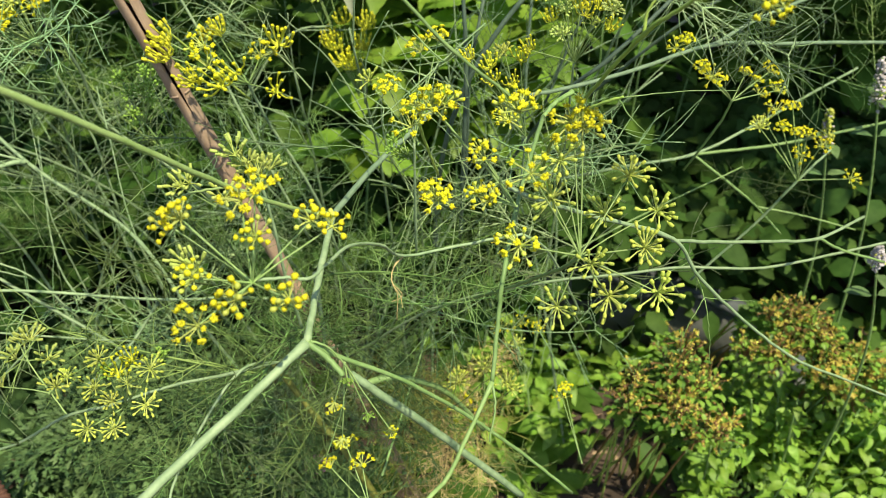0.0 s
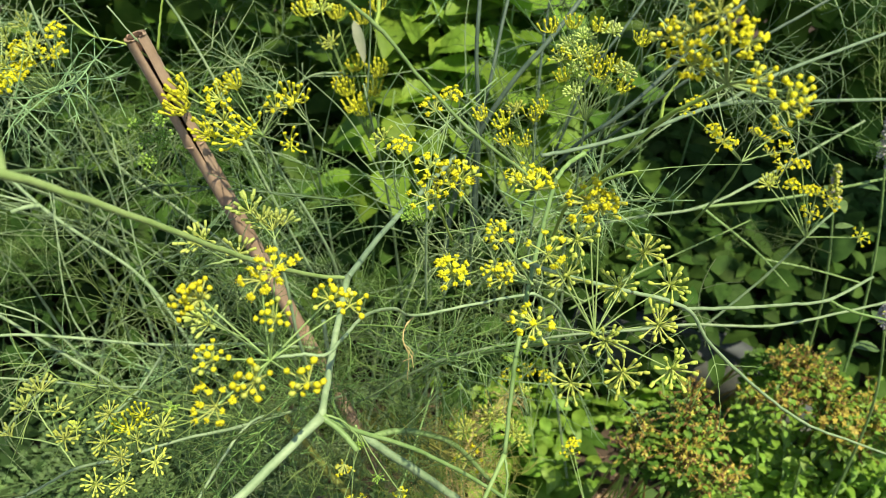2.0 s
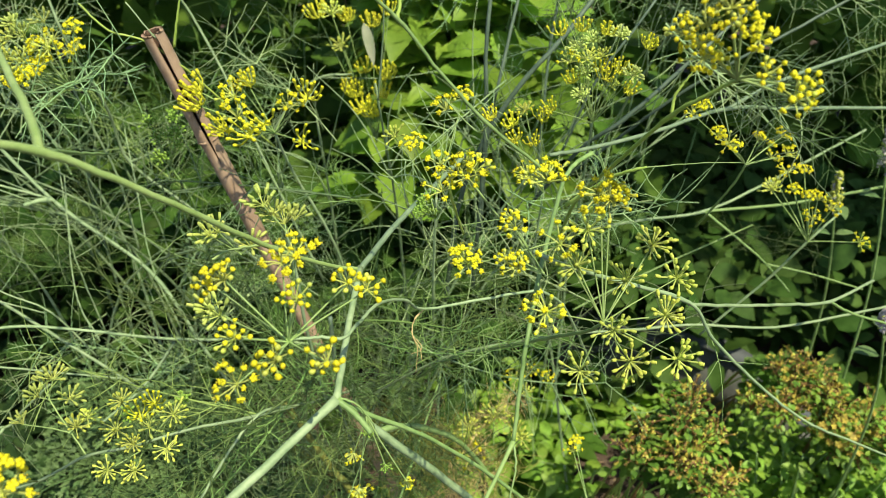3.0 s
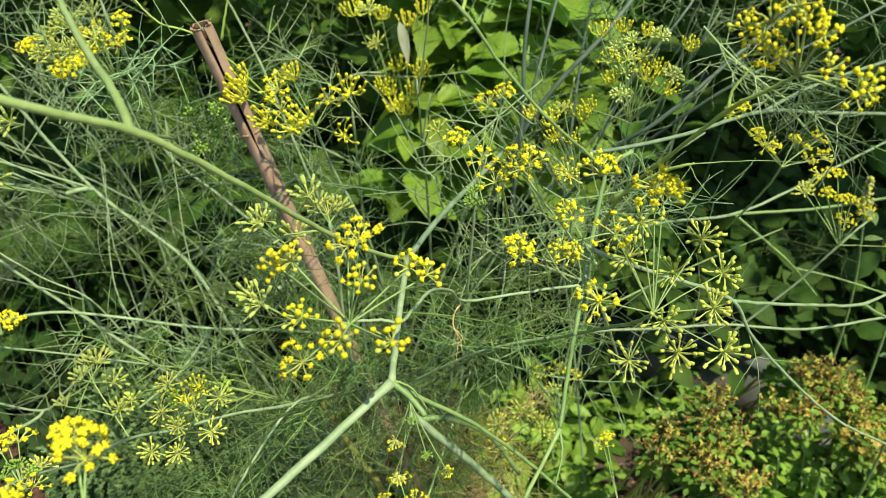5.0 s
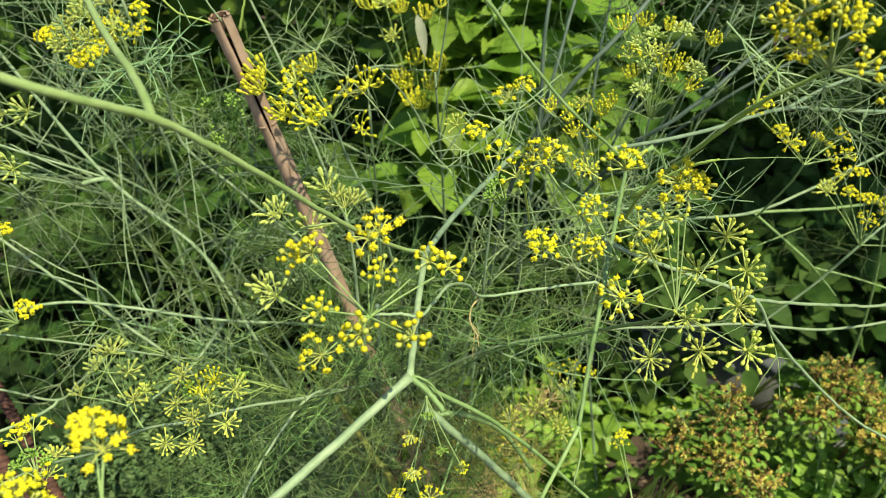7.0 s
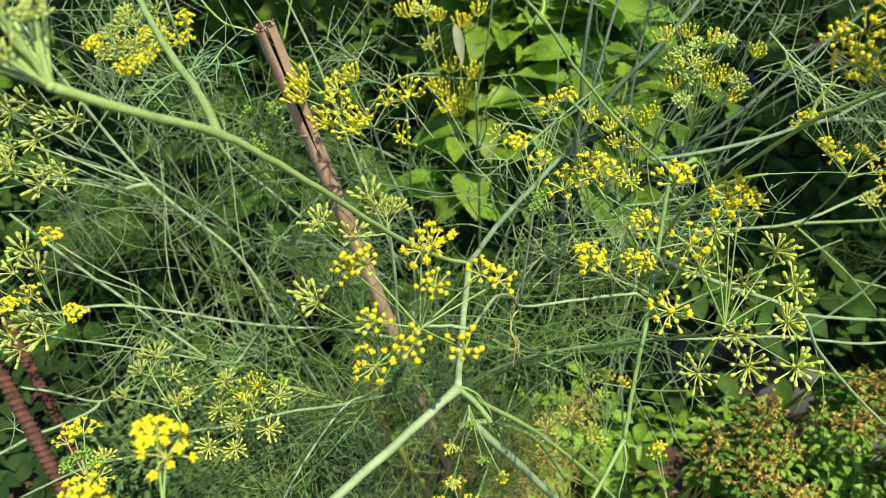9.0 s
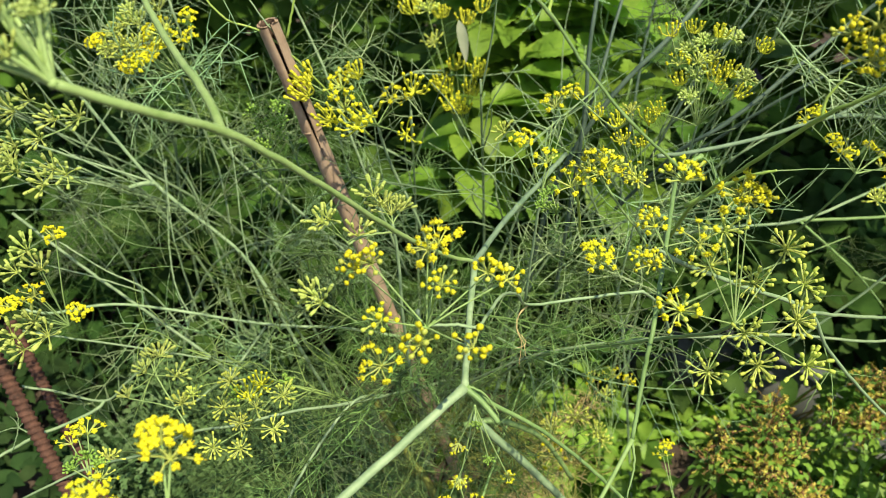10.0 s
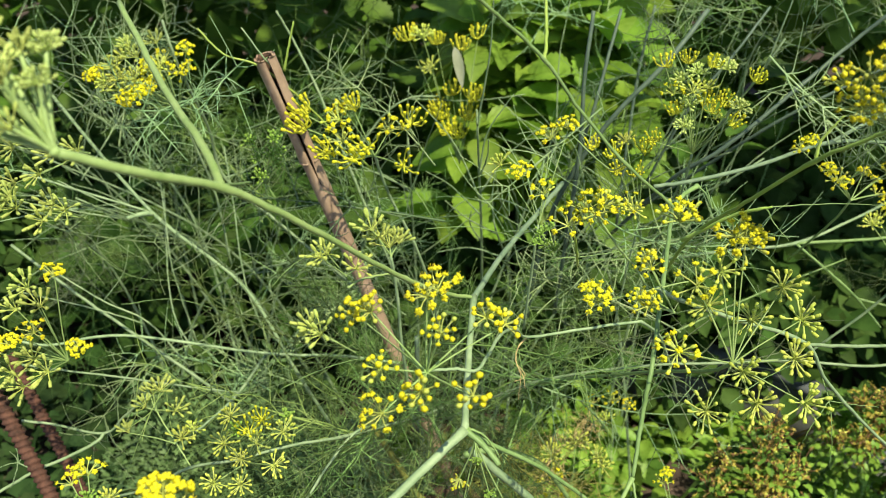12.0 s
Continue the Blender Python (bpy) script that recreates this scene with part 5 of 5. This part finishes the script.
stem(fennel_left, [(-0.4638, 0.6160, 0.7028), (-0.4350, 0.6252, 0.6788), (-0.4044, 0.6356, 0.6563)], 0.6, 0.7, M_STEM_BLUE)
# the lower yellow-green umbels
stem(fennel_left, [(-0.3958, 0.3424, 0.5522), (-0.3465, 0.3594, 0.5753), (-0.3034, 0.3661, 0.5890), (-0.2683, 0.3764, 0.6063), (-0.2350, 0.3779, 0.6164), (-0.1965, 0.3930, 0.6196), (-0.1601, 0.4198, 0.6049), (-0.1090, 0.5159, 0.5320), (-0.0824, 0.5949, 0.4700)], 1.0, 1.4, M_STEM_BLUE, nodes=(0.37, 0.75))
stem(fennel_left, [(-0.1326, 0.4680, 0.5686), (-0.1530, 0.4287, 0.6001), (-0.1778, 0.3905, 0.5812), (-0.1922, 0.3537, 0.5642), (-0.1962, 0.3306, 0.5491)], 1.3, 1.1, M_STEM_BLUE)
stem(fennel_left, [(-0.2681, 0.3784, 0.6029), (-0.2861, 0.3950, 0.6128), (-0.3068, 0.4151, 0.6240), (-0.3205, 0.4327, 0.6404)], 0.7, 0.5, M_RAY)
umbel(fennel_left, (-0.3067, 0.4146, 0.6233), [(2, 11, 16), (-9, -1, 7), (21, -5, 10), (-6, 13, 9)], "pppp", 19, 0.50, 0.50, 22)
umbel(fennel_left, (-0.2859, 0.3938, 0.6110), [(8, 1, 10), (16, 5, 15), (-50, 21, -12)], "ggp", 18, 0.50, 0.50, 23)
umbel(fennel_left, (-0.2275, 0.3841, 0.6078), [(-4, -7, 59), (14, -20, 58), (43, -32, 75), (9, -31, 42), (36, -39, 48), (-13, -36, 18), (9, -39, 23), (20, -7, 59), (-7, -19, 43), (20, -24, 52), (1, -13, 51), (33, 9, 46)], "gsgggggsgpbb", 18, 0.60, 0.50, 24)
# blurred yellow heads close to the lens
umbel(fennel_left, (-0.1702, 0.1655, 0.8152), [(-2, 11, 31), (2, 8, 25)], "dy", 23, 0.60, 0.50, 25)
stem(fennel_left, [(-0.1789, 0.1778, 0.7980), (-0.1747, 0.1701, 0.7870), (-0.1744, 0.1653, 0.7629)], 0.9, 1.1, M_STEM_LIME)
umbel(fennel_left, (-0.1939, 0.1494, 0.8013), [(-3, 11, 26), (-0, 8, 20)], "dy", 20, 0.60, 0.50, 26)
stem(fennel_left, [(-0.2018, 0.1579, 0.7874), (-0.1967, 0.1505, 0.7769), (-0.2011, 0.1507, 0.7426)], 0.9, 1.1, M_STEM_LIME)
umbel(fennel_left, (-0.2904, 0.2858, 0.6606), [(-13, 18, 26), (-6, 19, 27), (-16, 14, 21), (-6, 10, 14), (-15, 5, 8), (7, 3, 5), (3, 8, 11), (6, 17, 7)], "dyybbybg", 17, 0.50, 0.50, 27)
stem(fennel_left, [(-0.2904, 0.2858, 0.6606), (-0.2883, 0.3161, 0.6513), (-0.3034, 0.3661, 0.5890)], 0.7, 0.8, M_RAY)
# seed and flower umbels at the thicket's edge
umbel(fennel_left, (-0.4024, 0.5765, 0.7568), [(-4, -17, 11), (-35, -30, 30), (-48, -37, 22), (-19, -29, 13), (-18, -56, 9), (-31, -70, 8)], "pppppp", 24, 0.50, 0.50, 28)
umbel(fennel_left, (-0.3926, 0.5277, 0.7222), [(2, -44, 41), (7, -37, 33), (-4, -52, 31), (-31, -43, 45), (-26, -48, 39)], "ppppp", 24, 0.50, 0.50, 29)
umbel(fennel_left, (-0.3768, 0.4305, 0.6536), [(3, 9, 81), (-17, 2, 73), (-6, -5, 62), (-24, -8, 59), (-10, -17, 45), (-27, -24, 37), (3, -34, 21), (-15, -42, 11), (16, -7, 23), (-24, -37, 19), (-9, -29, 29), (-44, -15, 52), (-38, -29, 32)], "dpppydppdppyd", 23, 0.50, 0.50, 30)
umbel(fennel_left, (-0.3601, 0.6766, 0.7555), [(-68, -24, 41), (-48, -18, 48), (-39, -29, 31), (-22, -26, 34), (-31, -35, 23), (-9, -22, 39), (-29, -10, 57), (24, -22, 70), (28, -32, 56), (-3, -10, 56), (-52, -29, 33), (-18, -15, 49), (17, -25, 50), (-37, -5, 65), (-12, -1, 68), (-58, -26, 37), (-40, -32, 44), (-25, -32, 44), (-19, -40, 32), (-31, -43, 28), (-12, -32, 34), (-3, -24, 53), (-42, -12, 56), (-63, -23, 42)], "dppdddpddypdyppgggdddggd", 21, 0.60, 0.50, 31)
stem(fennel_left, [(-0.3601, 0.6766, 0.7555), (-0.3516, 0.6769, 0.7206), (-0.3388, 0.6807, 0.6560), (-0.3282, 0.6657, 0.5824)], 1.0, 1.3, M_STEM_BLUE)
# stalks behind, the dark ones with shade put into their colour
stem(fennel_back, [(0.0214, 0.6924, 0.8645), (0.0195, 0.6771, 0.8083), (0.0232, 0.6722, 0.7496), (0.0238, 0.6754, 0.6677), (0.0235, 0.6953, 0.5230)], 1.9, 2.3, M_STEM_SHADE)
stem(fennel_back, [(0.0526, 0.7445, 0.8509), (0.0354, 0.7007, 0.7722), (0.0287, 0.7085, 0.7143), (0.0290, 0.7326, 0.5754)], 1.7, 2.0, M_STEM_SHADE)
stem(fennel_back, [(0.1252, 0.7175, 0.8632), (0.0924, 0.6893, 0.8241), (0.0522, 0.6781, 0.7745), (0.0222, 0.6821, 0.7117), (0.0024, 0.7037, 0.6216), (-0.0056, 0.7257, 0.4800)], 2.3, 2.8, M_STEM_SHADE)
stem(fennel_back, [(0.2790, 0.7042, 0.8762), (0.2496, 0.7039, 0.8417), (0.2014, 0.6765, 0.8041), (0.1511, 0.6643, 0.7533), (0.1166, 0.6816, 0.7092), (0.0815, 0.7498, 0.5986)], 1.8, 2.2, M_STEM_SHADE, nodes=(0.6,))
stem(fennel_back, [(0.2061, 0.8023, 0.8429), (0.1751, 0.7745, 0.8044), (0.1400, 0.7682, 0.7443), (0.1161, 0.7847, 0.6471)], 1.3, 1.7, M_STEM_SHADE)
stem(fennel_back, [(0.1131, 0.8994, 0.8087), (0.1044, 0.8814, 0.7490), (0.1013, 0.8596, 0.6665), (0.1019, 0.8397, 0.5522)], 1.7, 2.0, M_STEM_SHADE)
stem(fennel_back, [(0.4217, 0.8088, 0.8480), (0.3396, 0.7787, 0.8072), (0.2649, 0.7695, 0.7612), (0.2155, 0.7821, 0.7107), (0.1289, 0.8533, 0.5708)], 1.5, 1.9, M_STEM_SHADE)
stem(fennel_back, [(-0.1212, 0.5963, 0.5591), (-0.1184, 0.5929, 0.4852), (-0.1183, 0.6005, 0.4268), (-0.1043, 0.6451, 0.2821)], 2.4, 2.8, M_STEM_SHADE)
stem(fennel_back, [(-0.0592, 0.3647, 0.6636), (-0.0470, 0.3665, 0.6486), (-0.0115, 0.3792, 0.5968), (0.0301, 0.3947, 0.5315), (0.0724, 0.4096, 0.4653)], 3.2, 3.2, M_STEM_BLUE)
stem(fennel_back, [(-0.0648, 0.4500, 0.5592), (-0.0435, 0.4537, 0.5641), (-0.0185, 0.4665, 0.5471), (0.0100, 0.4873, 0.5068), (0.0449, 0.5085, 0.4323)], 3.2, 2.4, M_STEM)
stem(fennel_back, [(-0.0097, 0.5652, 0.5132), (-0.0312, 0.4876, 0.4907), (-0.0481, 0.4185, 0.4801)], 1.0, 1.2, M_STEM)
# small late umbels low down
umbel(fennel_back, (-0.0575, 0.3338, 0.7065), [(-9, -2, -37), (12, 1, -51), (26, 2, -67), (2, -7, -10), (-6, -2, -72)], "mbdbm", 13, 0.50, 0.20, 32)
umbel(fennel_back, (-0.0455, 0.3110, 0.5877), [(-29, 19, 27), (-7, 20, 28), (-19, 34, 31)], "dyy", 15, 0.50, 0.50, 33)
umbel(fennel_back, (0.0977, 0.6024, 0.3908), [(-33, 2, 90), (-11, 13, 87), (10, 17, 76), (-14, 7, 63)], "yyyg", 18, 0.50, 0.50, 34)
umbel(fennel_back, (0.0493, 0.5520, 0.4071), [(-3, 8, 64), (21, -1, 51), (-26, -31, 43), (-30, -15, 66), (27, -5, 44)], "ggygg", 26, 0.50, 0.50, 35)
umbel(fennel_back, (0.1205, 0.4137, 0.5046), [(-16, 38, 53), (-18, 34, 48)], "dy", 15, 0.40, 0.50, 36)
# single long threads of the upper leaves
stem(fennel, [(0.0654, 0.5844, 0.8843), (0.0795, 0.5690, 0.8623), (0.0948, 0.5574, 0.8456), (0.1108, 0.5496, 0.8170)], 0.4, 0.2, M_STEM)
stem(fennel, [(-0.1178, 0.5272, 0.7725), (-0.1043, 0.5163, 0.7570), (-0.0943, 0.5146, 0.7371)], 0.4, 0.2, M_STEM)
stem(fennel, [(-0.1030, 0.4756, 0.7688), (-0.0698, 0.4697, 0.7771), (-0.0412, 0.4589, 0.7787), (-0.0249, 0.4558, 0.7739)], 0.4, 0.2, M_STEM)
stem(fennel, [(-0.1778, 0.6027, 0.7418), (-0.1502, 0.5780, 0.7066), (-0.1255, 0.5756, 0.6682)], 0.4, 0.2, M_STEM)
stem(fennel, [(0.0885, 0.4228, 0.8290), (0.1129, 0.4350, 0.8111), (0.1456, 0.4589, 0.7924)], 0.4, 0.2, M_STEM)
stem(fennel, [(0.1805, 0.5737, 0.8669), (0.2031, 0.5623, 0.8506), (0.2300, 0.5724, 0.8297), (0.2550, 0.5686, 0.7892)], 0.4, 0.2, M_STEM)
stem(fennel, [(0.2457, 0.6451, 0.7935), (0.2727, 0.6262, 0.7664), (0.3183, 0.6374, 0.7468), (0.3612, 0.6445, 0.7041)], 0.4, 0.2, M_STEM)
stem(fennel, [(-0.1805, 0.3467, 0.7269), (-0.1600, 0.3538, 0.7366), (-0.1392, 0.3589, 0.7433), (-0.1164, 0.3624, 0.7478)], 0.4, 0.2, M_STEM)
stem(fennel, [(-0.1916, 0.3833, 0.7786), (-0.1784, 0.3921, 0.7908), (-0.1614, 0.3990, 0.8002)], 0.4, 0.2, M_STEM)
stem(fennel, [(-0.0395, 0.4401, 0.6831), (-0.0130, 0.4315, 0.6704), (0.0213, 0.4306, 0.6685)], 0.4, 0.2, M_STEM)
stem(fennel, [(-0.0194, 0.4014, 0.8009), (0.0123, 0.4049, 0.8052), (0.0472, 0.4266, 0.8006)], 0.4, 0.2, M_STEM)
stem(fennel, [(-0.0034, 0.4220, 0.6569), (-0.0198, 0.3947, 0.6532), (-0.0431, 0.3678, 0.6504)], 0.4, 0.2, M_STEM)
stem(fennel, [(-0.0687, 0.3004, 0.6596), (-0.0612, 0.3131, 0.6773), (-0.0556, 0.3267, 0.6964)], 0.4, 0.2, M_STEM)
stem(fennel, [(0.1283, 0.4281, 0.6629), (0.1484, 0.4389, 0.6777), (0.1888, 0.4659, 0.6805)], 0.4, 0.2, M_STEM)
stem(fennel, [(0.0319, 0.4113, 0.6411), (0.0210, 0.4330, 0.6719), (0.0165, 0.4682, 0.6871)], 0.4, 0.2, M_STEM)
stem(fennel, [(-0.2775, 0.5578, 0.6805), (-0.2313, 0.5455, 0.6623), (-0.1752, 0.5615, 0.6493)], 0.4, 0.2, M_STEM)
stem(fennel, [(-0.4112, 0.5517, 0.6744), (-0.3700, 0.5391, 0.6560), (-0.3230, 0.5547, 0.6426)], 0.4, 0.2, M_STEM)
stem(fennel, [(-0.3688, 0.5088, 0.6478), (-0.3209, 0.5138, 0.6539), (-0.2737, 0.5234, 0.6320)], 0.4, 0.2, M_STEM)


# ---- feathery leaves of the fennel ----
FEATHER = [thread_leaf_mesh(900 + i, 0.14 + 0.012 * i, M_THREAD, 1.0, 1.3, 2) for i in range(5)]
FEATHER_GREY = [thread_leaf_mesh(920 + i, 0.17 + 0.015 * i, M_THREAD_GREY, 1.35, 1.15, 2, 0.5) for i in range(5)]
FEATHER_WIRY = [thread_leaf_mesh(1000 + i, 0.15 + 0.02 * i, M_THREAD_GREY, 1.3, 1.7, 4, 0.4) for i in range(4)]
FEATHER_OLIVE = [thread_leaf_mesh(940 + i, 0.11 + 0.012 * i, M_THREAD_OLIVE) for i in range(4)]
FEATHER_DRY = [thread_leaf_mesh(960 + i, 0.10 + 0.012 * i, M_DRY) for i in range(3)]
FEATHER_SHADE = [thread_leaf_mesh(980 + i, 0.19 + 0.015 * i, M_THREAD_SHADE, 1.5, 1.6, 3) for i in range(3)]
# where the camera hovers; leaves and shoots are kept off to clear its view
CAMERA_SPOT = Vector((-0.03, -0.005, 1.07))


def feathers(plant, centre, radii, count, meshes, seed, near=0.52, scale=1.0):
    """Strews leaves through an egg-shaped part of the plant's crown, none closer to the camera than near."""
    rng = random.Random(seed)
    done = 0
    while done < count:
        o = Vector((rng.gauss(0, 0.5), rng.gauss(0, 0.5), rng.gauss(0, 0.5)))
        if o.length > 1.1:
            continue
        p = Vector(centre) + Vector((o.x * radii[0], o.y * radii[1], o.z * radii[2]))
        way = Vector((rng.uniform(-1, 1), rng.uniform(-1, 1), rng.uniform(-0.5, 0.6)))
        if (p - CAMERA_SPOT).length < near or (p + way.normalized() * 0.12 - CAMERA_SPOT).length < near or p.z < 0.03 or (p.z < 0.5 and max(p.x, p.x + way.normalized().x * 0.14) > 0.09):
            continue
        place(meshes[rng.randrange(len(meshes))], "leaf", plant, p, way, rng.uniform(0, 6.28), scale * rng.uniform(0.7, 1.25))
        done += 1


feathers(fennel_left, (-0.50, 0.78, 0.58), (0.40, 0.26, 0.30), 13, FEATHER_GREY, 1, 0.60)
feathers(fennel_left, (-0.58, 1.10, 0.50), (0.55, 0.22, 0.30), 16, FEATHER_SHADE, 31, 0.9, 1.3)
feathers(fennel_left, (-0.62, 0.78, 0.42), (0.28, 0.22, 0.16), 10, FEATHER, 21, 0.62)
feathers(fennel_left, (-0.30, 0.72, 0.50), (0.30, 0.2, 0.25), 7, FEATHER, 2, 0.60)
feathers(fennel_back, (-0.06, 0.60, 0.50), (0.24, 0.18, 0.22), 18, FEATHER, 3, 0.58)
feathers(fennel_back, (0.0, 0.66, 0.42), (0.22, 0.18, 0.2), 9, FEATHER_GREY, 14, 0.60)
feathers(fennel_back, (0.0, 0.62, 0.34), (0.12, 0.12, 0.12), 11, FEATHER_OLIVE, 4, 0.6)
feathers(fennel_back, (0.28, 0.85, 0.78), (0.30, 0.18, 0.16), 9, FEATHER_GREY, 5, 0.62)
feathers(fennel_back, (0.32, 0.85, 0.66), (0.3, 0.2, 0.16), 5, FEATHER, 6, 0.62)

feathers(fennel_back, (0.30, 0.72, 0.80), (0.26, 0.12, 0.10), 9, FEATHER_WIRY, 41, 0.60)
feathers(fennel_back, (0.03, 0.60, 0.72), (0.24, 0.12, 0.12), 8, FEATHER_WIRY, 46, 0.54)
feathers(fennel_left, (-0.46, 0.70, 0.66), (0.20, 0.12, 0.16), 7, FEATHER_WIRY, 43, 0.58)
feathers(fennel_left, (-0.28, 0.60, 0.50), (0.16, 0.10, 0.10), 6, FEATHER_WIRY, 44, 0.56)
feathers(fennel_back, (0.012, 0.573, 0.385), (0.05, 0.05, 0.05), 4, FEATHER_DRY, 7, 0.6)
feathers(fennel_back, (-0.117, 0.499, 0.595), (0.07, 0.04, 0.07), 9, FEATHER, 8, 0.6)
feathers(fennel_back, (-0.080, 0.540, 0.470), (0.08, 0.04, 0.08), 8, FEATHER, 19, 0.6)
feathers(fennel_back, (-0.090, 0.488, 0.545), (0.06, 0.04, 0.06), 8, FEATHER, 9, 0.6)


def shoots(plant, base, centre, radii, count, seed, material):
    """Thin stalks from the plant's foot out into its crown, kept out of the camera's way."""
    rng = random.Random(seed)
    base = Vector(base)
    for _ in range(count):
        tip = Vector(centre) + Vector((rng.gauss(0, 0.5) * radii[0], rng.gauss(0, 0.5) * radii[1], rng.gauss(0, 0.5) * radii[2]))
        if (tip - CAMERA_SPOT).length < 0.62:
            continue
        root = base + Vector((rng.uniform(-0.22, 0.22), rng.uniform(-0.12, 0.12), 0))
        mid = root.lerp(tip, 0.5) + Vector((rng.uniform(-0.04, 0.04), 0.05, 0.10))
        stem(plant, [root, mid, tip], 2.6, 1.0, material, 7)
        for _ in range(8):
            a = mid.lerp(tip, rng.uniform(0.1, 0.95))
            d = ((tip - mid).normalized() + Vector((rng.uniform(-1, 1), rng.uniform(-1, 0.6), rng.uniform(-0.6, 1)))).normalized()
            b = a + d * rng.uniform(0.07, 0.16)
            if (b - CAMERA_SPOT).length > 0.6:
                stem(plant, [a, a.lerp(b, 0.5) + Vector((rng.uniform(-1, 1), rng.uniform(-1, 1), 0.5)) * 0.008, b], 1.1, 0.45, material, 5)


shoots(fennel_left, (-0.38, 0.95, 0), (-0.46, 0.72, 0.64), (0.34, 0.18, 0.2), 11, 11, M_STEM_BLUE)
shoots(fennel_back, (0.0, 0.9, 0), (0.02, 0.74, 0.66), (0.3, 0.18, 0.2), 14, 12, M_STEM_BLUE)


def withered_leaf(plant, at, way, length):
    rng = random.Random(5)
    s = Shape()
    s.blade(at, way, (0.2, -0.8, 0.5), length, length * 0.24, rng, 0, 0, 0.15, 0.35, 8)
    part("withered_leaf", s, M_LEAF_PALE, plant, "pale withered leaf")


withered_leaf(fennel_back, (-0.109, 0.863, 0.762), (0.02, -0.03, -0.06), 0.05)
